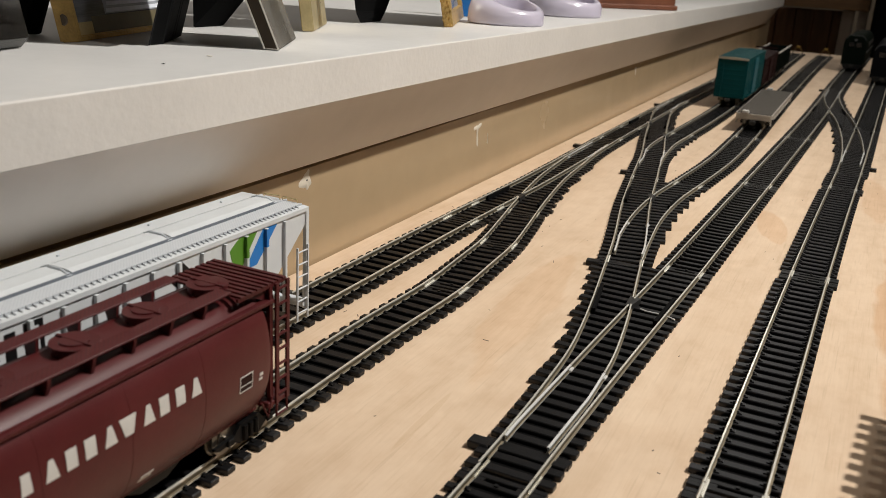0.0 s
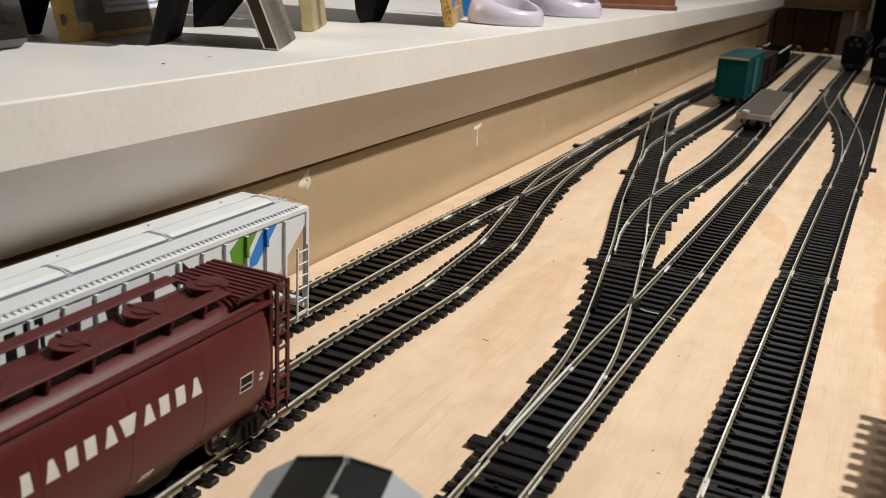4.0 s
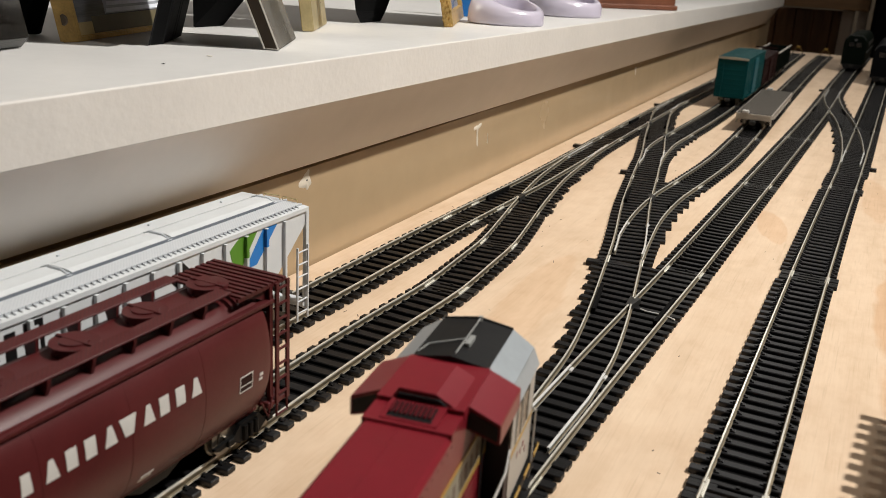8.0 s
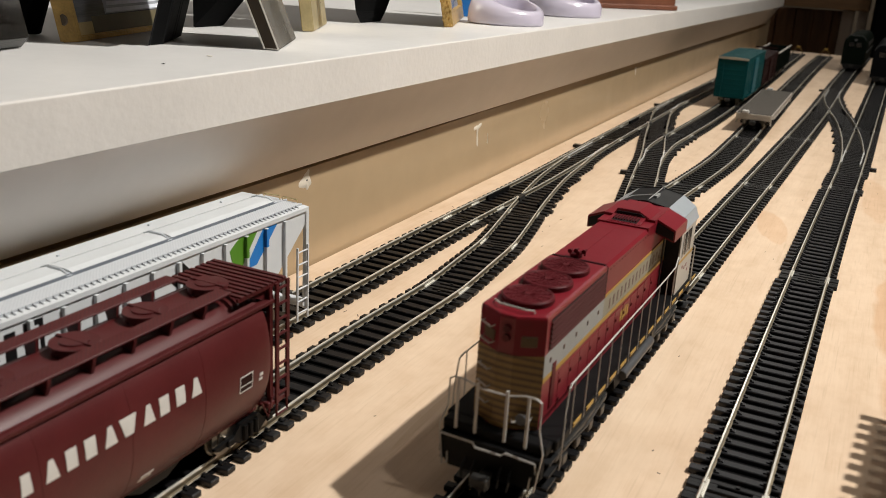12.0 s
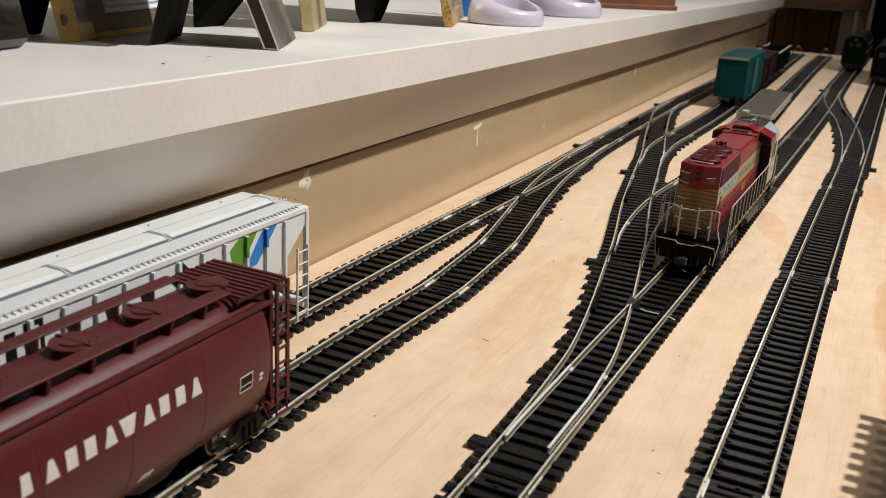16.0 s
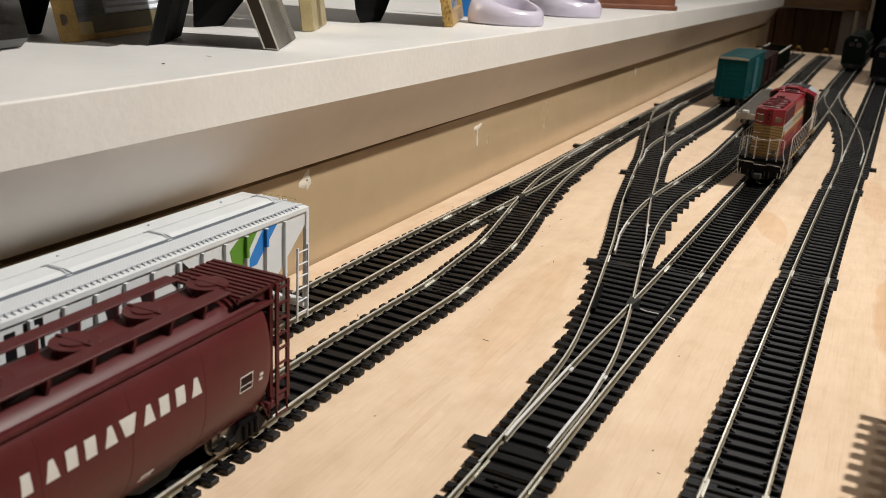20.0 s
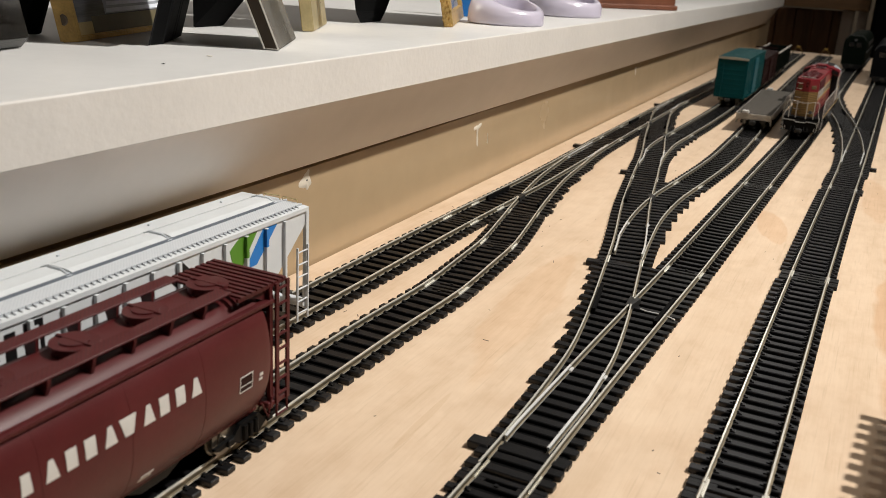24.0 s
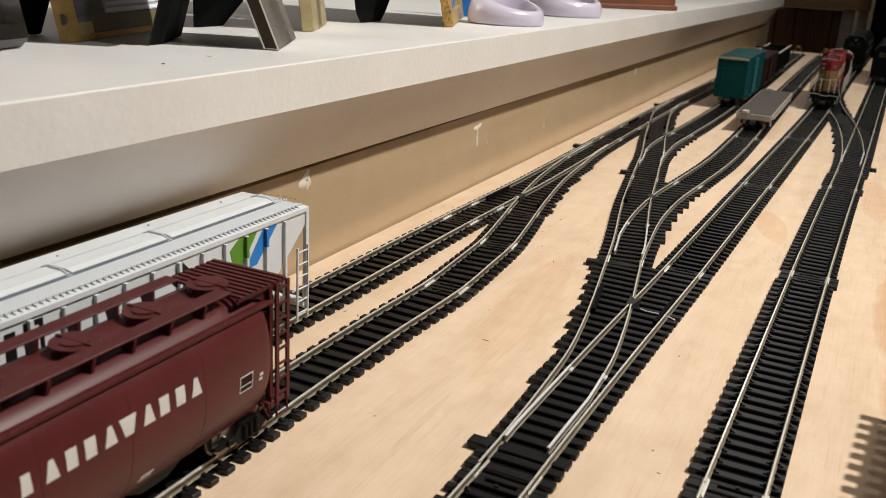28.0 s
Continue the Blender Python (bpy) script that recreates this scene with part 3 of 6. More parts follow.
run(LINE_B, -150, 224)
run(LINE_B, 446, 1100)
run(LINE_B, 1330, 1940)
run(LINE_X, 1000, 1100, plates=False)
CHUNKY = {"pitch": 7.5, "tie": WIDE_TIE_MESH, "web": 10.0}
run(LINE_D, 5, 500, **CHUNKY)
run(LINE_D, 772, 838, plates=False)
run(LINE_D, 1050, 1940, **CHUNKY)
run(LINE_G, -100, 129, **CHUNKY)
run(LINE_G, 129, 358, **CHUNKY)
run(LINE_G, 358, 500, step=75, **CHUNKY)
run(LINE_E, 640, 1880)
run(LINE_F, 838, 1880)


# ---- rolling stock ----
def on_line(line, y):
    m = tie_pose(line, y)
    m.translation.z = RAIL_TOP * MM
    return m


def bars(bm, spec, axis, a, b):
    """Flat blocks (u0, u1, z0, z1) proud of a side between a and b."""
    for u0, u1, z0, z1 in spec:
        if axis == "x":
            box(bm, a, b, u0, u1, z0, z1)
        else:
            box(bm, u0, u1, a, b, z0, z1)
    return bm


def truck(root, y, wheels=(-11.5, 11.5), r=5.6, frame_mat=None, top=9.5, name="bogie"):
    """A four-wheel bogie: side frames with journals and springs, axles with flanged wheels."""
    fm = frame_mat or BLACK
    bg = part(name, box(B(), -9, 9, y - 3.2, y + 3.2, 4, top, 0.5), fm, root, "black bogie with side frames")
    for s in (-1, 1):
        fr = prism(B(), [(y - 16, 4.2), (y - 14, 3.4), (y - 8, 3.6), (y - 5, 1.8), (y + 5, 1.8), (y + 8, 3.6), (y + 14, 3.6), (y + 16, 4.2), (y + 16, 5.0), (y + 7, 5.4), (y + 4.4, 8.0), (y - 4.4, 8.0), (y - 7, 5.4), (y - 16, 5.0)], "x", s * 10.8, s * 12.0)
        for w in wheels:
            box(fr, min(s * 11.8, s * 12.8), max(s * 11.8, s * 12.8), y + w - 1.4, y + w + 1.4, 3.2, 5.6, 0.3)
        for k in (-2.6, 0, 2.6):
            cyl(fr, (s * 12.2, y + k, 4.6), 0.9, 4.6, "z", 8)
        part("side_frame", fr, fm, bg)
    for w in wheels:
        ax = B()
        cyl(ax, (0, y + w, r - 0.3), 1.0, 22, "x", 8)
        part("axle", ax, STEEL, bg)
        for s in (-1, 1):
            wh = B()
            cyl(wh, (s * 8.7, y + w, r), r, 2.4, "x", 24)
            cyl(wh, (s * 7.4, y + w, r), r + 0.7, 0.8, "x", 24)
            cyl(wh, (s * 10.0, y + w, r), r * 0.55, 0.5, "x", 16)
            part("wheel", wh, STEEL, bg, "bright metal flanged wheel", smooth=True)
    return bg


def coupler(root, y, s, z=6.4):
    bm = B()
    box(bm, -1.6, 1.6, min(y, y + s * 6), max(y, y + s * 6), z - 1.2, z + 1.2, 0.3)
    box(bm, -2.8, 2.8, min(y + s * 6, y + s * 9), max(y + s * 6, y + s * 9), z - 2.0, z + 2.0, 0.6)
    tube(bm, [(0, y + s * 7.5, z - 2), (0.5, y + s * 8, z - 4), (3.5, y + s * 8.5, z - 5)], 0.3)
    part("coupler", bm, DARKSTEEL, root, "dark metal knuckle coupler")


def ladder(bm, x, y0, y1, z0, z1, n, r=0.4, w=0.4):
    for y in (y0, y1):
        box(bm, x - 0.35, x + 0.35, y - w, y + w, z0, z1)
    for i in range(n):
        z = z0 + (i + 0.6) * (z1 - z0) / n
        tube(bm, [(x, y0, z), (x, y1, z)], r, 6)
    return bm


def end_ladder(bm, y, x0, x1, z0, z1, n):
    for x in (x0, x1):
        box(bm, x - 0.5, x + 0.5, y - 0.45, y + 0.45, z0, z1)
    for i in range(n):
        z = z0 + (i + 0.6) * (z1 - z0) / n
        tube(bm, [(x0, y, z), (x1, y, z)], 0.38, 6)
    return bm


# -- white covered hopper, ribbed sides --
def covered_hopper():
    root = thing("covered_hopper", on_line(LINE_D, 188.3), "white ribbed model covered hopper with green and blue stripes", "model railcar", "rolling stock")
    H = 96.0
    zt = 48.8
    body = B()
    # side walls run full height between the sloped ends
    prism(body, [(-H, zt), (-H, 43), (-H + 36, 11), (-H + 42, 8), (H - 42, 8), (H - 36, 11), (H, 43), (H, zt)], "x", -15.6, 15.6)
    part("body", body, WHITE, root)
    roof = prism(B(), [(-16.2, zt - 1.6), (16.2, zt - 1.6), (16.2, zt), (15, zt + 0.2), (8, zt + 0.5), (-8, zt + 0.5), (-15, zt + 0.2), (-16.2, zt)], "y", -H, H + 0.3)
    part("roof", roof, WHITE, root)
    for i in range(14):
        y = 80.8 - 11.45 * i
        for s in (-1, 1):
            rb = prism(B(), [(s * 15.6, y - 0.8), (s * 16.9, y - 0.6), (s * 16.9, y + 0.6), (s * 15.6, y + 0.8)], "z", 10, zt - 2.2)
            part("rib", rb, WHITE, root)
    # hatch covers along the middle
    for k, (a, b) in enumerate(((33, 90), (-9, 32), (-51, -10), (-92, -52))):
        hc = prism(B(), [(-6.2, zt + 0.4), (4.7, zt + 0.4), (4.4, zt + 1.4), (2.0, zt + 2.0), (-4.2, zt + 2.0), (-5.8, zt + 1.5)], "y", a + 0.6, b - 0.6)
        hatch = part("hatch_cover", hc, WHITE, root)
        lt = B()
        tube(lt, [(-6.6, b, zt + 1.3), (-4, b, zt + 2.4), (1.5, b, zt + 2.4), (3.9, b, zt + 1.4), (4.8, b, zt + 0.8)], 0.32)
        box(lt, 3.2, 5.0, b - 1.2, b + 1.2, zt + 0.5, zt + 1.4, 0.2)
        part("latch", lt, WHITE_GREY, hatch, "grey hatch latch")
    # Dark strip: shade of the gap beside the hatches, put into its colour.
    part("gasket", prism(B(), [(4.72, zt + 0.45), (5.1, zt + 0.45), (4.9, zt + 1.5), (4.55, zt + 1.5)], "y", -92, 90), GAP_SHADE, root, "dark grey strip standing for the shaded gap beside the hatches")
    # running boards on both sides of the hatches
    for x0, x1, mt, lb in ((5.6, 13.6, GRATING, "pale grey grated running board"), (-15.4, -7.4, WHITE, "")):
        rb = B()
        box(rb, x0, x1, -95, 95.5, zt + 0.55, zt + 0.95, 0.12)
        box(rb, x1 - 0.3, x1, -95, 95.5, zt + 0.3, zt + 1.08)
        part("running_board", rb, mt, root, lb)
    bk = finish("bracket", prism(B(), [(13.5, zt + 1.1), (13.5, zt + 0.5), (14.9, zt + 0.15), (15.2, zt + 0.3)], "y", -0.2, 0.2), BRACKET_GREY)
    for i in range(82):
        ob = new("bracket", bk)
        ob.parent = root
        ob.matrix_basis = pose(0, (-91 + i * 2.25) * MM, 0)
    pf = box(B(), -7.0, 5.4, 90.8, 97.2, zt + 0.35, zt + 0.8, 0.12)
    for x in (-6.8, 5.1):
        box(pf, x - 0.25, x + 0.25, 90.8, 97.2, zt + 0.8, zt + 1.05)
    part("end_platform", pf, GRATING, root, "pale grated end platform")
    for dx, dy in ((-12, 40), (-11, 0), (-12, -40), (-11.5, 78)):
        part("roof_stud", cyl(B(), (dx, dy, zt + 1.1), 0.5, 0.7, n=8), WHITE_GREY, root)
    gr = B()
    tube(gr, [(-3.5, 94, zt + 0.8), (-3.5, 94.3, zt + 2.4), (3.2, 95.4, zt + 2.4), (3.2, 95.4, zt + 0.8)], 0.26)
    tube(gr, [(4.4, 95.6, zt + 0.8), (4.6, 95.6, zt + 2.2), (11.6, 95.0, zt + 2.2), (11.8, 95.0, zt + 0.8)], 0.26)
    part("grab_iron", gr, BRASS, root, "brassy grab iron")
    # corner posts, ladders and end sill
    for s in (-1, 1):
        for e in (-1, 1):
            part("corner_post", box(B(), min(s * 14.6, s * 16.2), max(s * 14.6, s * 16.2), min(e * (H - 1.2), e * (H + 0.6)), max(e * (H - 1.2), e * (H + 0.6)), 6.5, zt - 1.6), WHITE, root)
            ld = B()
            ladder(ld, s * 16.9, e * (H - 8.0), e * (H - 1.0), 3.5, 34, 6, 0.32, 0.34)
            part("ladder", ld, WHITE, root, "thin white ladder")
    for e in (-1, 1):
        sl = box(B(), -16, 16, min(e * (H - 3), e * (H + 1)), max(e * (H - 3), e * (H + 1)), 7.6, 10.2, 0.3)
        box(sl, -5, 5, min(e * (H - 26), e * H), max(e * (H - 26), e * H), 7.0, 10.0, 0.3)
        part("end_sill", sl, WHITE, root)
        br = B()
        cyl(br, (6.5, e * (H - 5), 16), 2.4, 6, "y", 12)
        tube(br, [(-10, e * H, 10), (-10, e * H, 18), (-10, e * (H - 8), 24)], 0.5)
        tube(br, [(9, e * (H - 2), 10), (4, e * (H - 12), 19)], 0.5)
        part("brake_gear", br, DARKSTEEL, root, "dark brake cylinder and pipes")
        ld = B()
        end_ladder(ld, e * (H + 1.2), -15, -8.5, 8, 34, 6)
        part("end_ladder", ld, WHITE, root, "thin white end ladder")
        coupler(root, e * H, e)
        truck(root, e * 66)
    # tapered slanting stripes on the panels, and caps where they cross the ribs
    for nm, mt, pts, ry, z0, z1 in (("blue_stripe", BLUE, [(68.0, 46.6), (76.6, 46.6), (64.2, 34.0), (57.6, 34.0)], 69.35, 39.6, 46.4),
                                    ("green_stripe", GREEN, [(54.6, 46.6), (64.6, 46.6), (55.0, 34.6), (50.4, 39.0), (49.2, 43.0)], 57.9, 38.6, 46.4)):
        part(nm, prism(B(), pts, "x", 15.6, 15.72), mt, root)
        part(nm + "_rib_cap", prism(B(), [(15.62, ry - 0.85), (16.98, ry - 0.65), (16.98, ry + 0.65), (15.62, ry + 0.85)], "z", z0, z1), mt, root)
    # dark lettering that cannot be read, and a diamond placard
    let = bars(B(), [(-55, -49.5, 34, 43.6), (-45.2, -43.6, 34, 44.6), (-41.6, -38.2, 34, 45.0), (-35.6, -34.2, 35, 46.0), (-30.6, -29.2, 35, 46.0), (-34.2, -30.6, 44.4, 46.0)], "x", 15.6, 15.73)
    part("lettering", let, BLACK, root, "black block lettering")
    dm = prism(B(), [(20.0, 40.6), (25.6, 46.0), (31.0, 40.6), (25.6, 35.2)], "x", 15.6, 15.74)
    part("diamond_mark", dm, BLACK, root, "black diamond mark")
    return root


# -- maroon cylindrical-sided covered hopper --
def tank_hopper():
    root = thing("cylindrical_hopper", on_line(LINE_G, 119.5), "maroon cylindrical covered hopper with white lettering", "model railcar", "rolling stock")
    prof = []
    for k in range(17):
        a = radians(-62 + k * 8.9)
        s = math.sin(a)
        k2 = 0.75 if s > 0 else 1.0
        prof.append((3.0 + 13.6 * math.cos(a) ** k2, 26.5 + 21.2 * math.copysign(abs(s) ** k2, s)))
    sect = [(x, z) for x, z in prof]
    sect = sect + [(-x, z) for x, z in reversed(sect)]
    body = B()
    rings = []
    ys = [(-84.5, 0.90), (-83.4, 0.975), (-81, 1.0)] + [(-81 + 27.0 * i, 1.0) for i in range(1, 6)] + [(81, 1.0), (83.4, 0.975), (84.5, 0.90)]
    for y, k in ys:
        rings.append([body.verts.new((x * k, y, 26.5 + (z - 26.5) * k)) for x, z in sect])
    n = len(sect)
    for a, b in zip(rings, rings[1:]):
        for k in range(n):
            body.faces.new((a[k], a[(k + 1) % n], b[(k + 1) % n], b[k]))
    body.faces.new(rings[0][::-1])
    body.faces.new(rings[-1])
    part("tank_body", body, MAROON, root, smooth=True)
    # weld seams round the shell
    for y in (-54, -27, 0, 27, 54):
        sm = B()
        for s in (1, -1):
            pts = [(s * (x + 0.06), z) for x, z in prof] + [(s * (x - 0.5), z) for x, z in reversed(prof)]
            prism(sm, pts, "y", y - 0.16, y + 0.16)
        part("weld_seam", sm, MAROON, root)
    # side sill strip under the roof and along the bottom
    for s in (-1, 1):
        part("upper_strip", prism(B(), [(s * 11.4, 43.4), (s * 14.0, 43.0), (s * 14.4, 43.3), (s * 14.4, 44.2), (s * 13.8, 44.4), (s * 11.4, 44.4)], "y", -86, 88), MAROON_DARK, root)
        part("lower_sill", box(B(), min(s * 9.0, s * 10.6), max(s * 9.0, s * 10.6), -84, 84, 8.0, 10.4, 0.3), MAROON_DARK, root)
    part("centre_sill", box(B(), -3, 3, -92, 92, 5.5, 9.5, 0.3), BLACK, root)
    # flat roof strip and round hatches with lids
    part("roof_plate", box(B(), -6.6, 6.6, -83, 83, 47.0, 48.0, 0.3), MAROON, root)
    for y in (-77, -51, -25, 1, 26, 50, 75):
        hb = B()
        cyl(hb, (0, y, 48.7), 5.6, 1.8, n=28)
        h = part("hatch", hb, MAROON_DARK, root, smooth=True)
        lid = B()
        cyl(lid, (0, y, 50.1), 6.1, 0.8, n=28)
        cyl(lid, (0, y, 50.65), 3.6, 0.4, n=20)
        box(lid, -6.2, 6.2, y - 0.5, y + 0.5, 50.4, 51.0, 0.15)
        part("lid", lid, MAROON_DARK, h, "round maroon lid", smooth=True)
        dg = B()
        for a in (20, 140, 260):
            box(dg, 5.2, 5.9, -0.5, 0.5, 48.2, 50.2, 0.15, Matrix.Translation((0, y, 0)) @ Matrix.Rotation(radians(a), 4, "Z"))
        part("dog_clamp", dg, MAROON_DARK, h)
    # running boards on both sides, on triangular brackets
    for s in (-1, 1):
        rb = B()
        a, b = (6.3, 11.4) if s > 0 else (-12.8, -7.6)
        box(rb, a, b, -93, 72, 50.5, 51.1, 0.15)
        part("running_board", rb, MAROON_GRATING, root)
        for i in range(13):
            y = -84 + i * 13.2
            if y < 72:
                u = 0 if s > 0 else 1.3
                bk = prism(B(), [(s * (11.2 + u), 50.5), (s * (11.2 + u), 49.6), (s * (10.0 + u), 45.6), (s * (6.8 + u), 46.8), (s * (6.4 + u), 50.5)], "y", y - 0.5, y + 0.5)
                part("bracket", bk, MAROON_DARK, root)
    for e in (-1, 1):
        pf = B()
        for x in (-13.2, 0, 13.2):
            box(pf, x - 0.4, x + 0.4, min(e * 72, e * 95.2), max(e * 72, e * 95.2), 48.1, 49.2)
        plat = part("end_platform", pf, MAROON_DARK, root, "maroon slatted end platform")
        for i in range(9):
            y = e * (73.5 + i * 2.55)
            part("slat", box(B(), -13.8, 13.8, y - 0.75, y + 0.75, 49.0, 49.7, 0.12), MAROON_DARK, plat)
        fr = B()
        for s in (-1, 1):
            box(fr, s * 13.2 - 0.6, s * 13.2 + 0.6, min(e * 86.5, e * 88), max(e * 86.5, e * 88), 8, 48.4)
            prism(fr, [(e * 73, 48.4), (e * 88, 48.4), (e * 88, 38), (e * 86.2, 44), (e * 80, 46.8)], "x", s * 12.0 - 0.4, s * 12.0 + 0.4)
            tube(fr, [(s * 12.5, e * 87, 22), (s * 6, e * 84, 10)], 0.6)
        box(fr, -13.4, 13.4, min(e * 86.5, e * 88), max(e * 86.5, e * 88), 46.6, 48.4, 0.2)
        box(fr, -14.2, 14.2, min(e * 85, e * 95), max(e * 85, e * 95), 8.6, 10.6, 0.3)
        part("end_frame", fr, MAROON_DARK, root)
        for s in (-1, 1):
            ld = B()
            ladder(ld, s * 14.4, e * 89.2, e * 94.6, 9, 49, 8, 0.5, 0.75)
            part("side_ladder", ld, MAROON_DARK, root)
            st = B()
            tube(st, [(s * 14.2, e * 89.4, 10), (s * 14.6, e * 88.6, 5), (s * 14.6, e * 94.2, 5), (s * 14.2, e * 94.4, 10)], 0.45)
            tube(st, [(s * 13.8, e * 82, 12), (s * 14.4, e * 84.5, 6.5), (s * 14.0, e * 87, 12)], 0.4)
            part("stirrup_step", st, MAROON_DARK, root)
        ld = B()
        end_ladder(ld, e * 95.2, -13.5, -7.5, 9, 49, 9)
        part("end_ladder", ld, MAROON_DARK, root)
        bc = B()
        cyl(bc, (8.0, e * 88.6, 42.5), 3.0, 7.0, "x", 18)
        tube(bc, [(9.5, e * 87.5, 40), (10.2, e * 87.2, 26), (9.0, e * 86.4, 12)], 0.7)
        tube(bc, [(6.0, e * 88.5, 40), (5.2, e * 88.0, 24), (5.6, e * 86.8, 12)], 0.7)
        tube(bc, [(11.8, e * 88.2, 44), (12.0, e * 88.6, 30), (11.6, e * 88.0, 11)], 0.6)
        part("brake_cylinder", bc, BLACK, root, "black brake cylinder with pipes", smooth=True)
        bw = B()
        cyl(bw, (5.5, e * 93.5, 33), 4.0, 0.9, "y", 20)
        cyl(bw, (5.5, e * 91.5, 33), 0.6, 5, "y", 8)
        box(bw, 3, 8, min(e * 88, e * 91), max(e * 88, e * 91), 30, 36, 0.4)
        part("brake_wheel", bw, BLACK, root, "black brake wheel")
        coupler(root, e * 91, e)
        truck(root, e * 78.5, (-9.5, 9.5), frame_mat=UNDER)
    for i, y in enumerate((-42, 0, 42)):
        hp = prism(B(), [(y - 17, 9.0), (y - 5, 3.5), (y + 5, 3.5), (y + 17, 9.0)], "x", -8, 8)
        part("discharge_bay", hp, BLACK, root, "black discharge bay")
    # ten plain white blocks of lettering on each bulging side
    def shell_x(z):
        t = abs((z - 26.5) / 21.2)
        return 3.0 + 13.6 * (max(0.0, 1 - t ** (8 / 3)) ** 0.375 if z > 26.5 else math.sqrt(max(0.0, 1 - t * t)))
    # ten plain white blocks: (start, width, share of the width left at the top, at the foot)
    for y, w, kt, kb in ((-5.6, 3.0, 0.8, 1.0), (0.8, 3.9, 0.35, 1.0), (6.3, 4.0, 0.8, 0.8), (12.0, 3.7, 0.9, 0.9), (18.0, 4.0, 0.35, 1.0), (23.0, 5.6, 1.0, 0.5),
                         (30.7, 4.0, 0.35, 1.0), (36.2, 4.0, 0.85, 0.85), (42.2, 4.0, 0.85, 0.85), (48.3, 4.0, 0.35, 1.0)):
        bm = B()
        rows_ = []
        for t in np.linspace(0, 1, 5):
            z = 29.5 + 5.0 * t
            k = kb + (kt - kb) * t
            a, b = y + w / 2 - k * w / 2, y + w / 2 + k * w / 2
            x = shell_x(z)
            rows_.append([bm.verts.new(v) for v in ((x + 0.10, a, z), (x + 0.10, b, z), (x - 0.3, b, z), (x - 0.3, a, z))])
        for p, q in zip(rows_, rows_[1:]):
            for n in range(4):
                bm.faces.new((p[n], p[(n + 1) % 4], q[(n + 1) % 4], q[n]))
        bm.faces.new(rows_[0][::-1])
        bm.faces.new(rows_[-1])
        part("lettering_bar", bm, LETTER, root, "worn white lettering bar")
    pl = B()
    for z0, z1 in ((21.6, 21.85), (23.5, 23.75), (26.5, 26.8)):
        prism(pl, [(shell_x(z0) + 0.12, z0), (shell_x(z1) + 0.12, z1), (shell_x(z1) - 0.3, z1), (shell_x(z0) - 0.3, z0)], "y", 68.5, 74.5)
    for a in (68.5, 74.1):
        xs = [(z, shell_x(z)) for z in np.linspace(21.6, 26.8, 4)]
        prism(pl, [(x + 0.12, z) for z, x in xs] + [(x - 0.3, z) for z, x in reversed(xs)], "y", a, a + 0.25)
    part("data_box", pl, LETTER, root, "thin white outlined data box")
    dp = B()
    xs = [(z, shell_x(z)) for z in np.linspace(22, 26.4, 4)]
    prism(dp, [(x + 0.06, z) for z, x in xs] + [(x - 0.3, z) for z, x in reversed(xs)], "y", 68.9, 74.1)
    part("data_panel", dp, BOXCAR_BROWN, root, "small dark data panel")
    sc = B()
    for z0, z1, a in ((22.2, 23.0, 77.5), (23.6, 24.6, 77.7), (11.8, 12.6, 31), (13.0, 13.6, 31.5)):
        prism(sc, [(shell_x(z0) + 0.1, z0), (shell_x(z1) + 0.1, z1), (shell_x(z1) - 0.3, z1), (shell_x(z0) - 0.3, z0)], "y", a, a + 1.6 + (3 if a < 40 else 0))
    part("small_print", sc, LETTER, root, "small white print marks")
    return root


# -- red hood diesel locomotive --
LOCO_REAR = -92.0


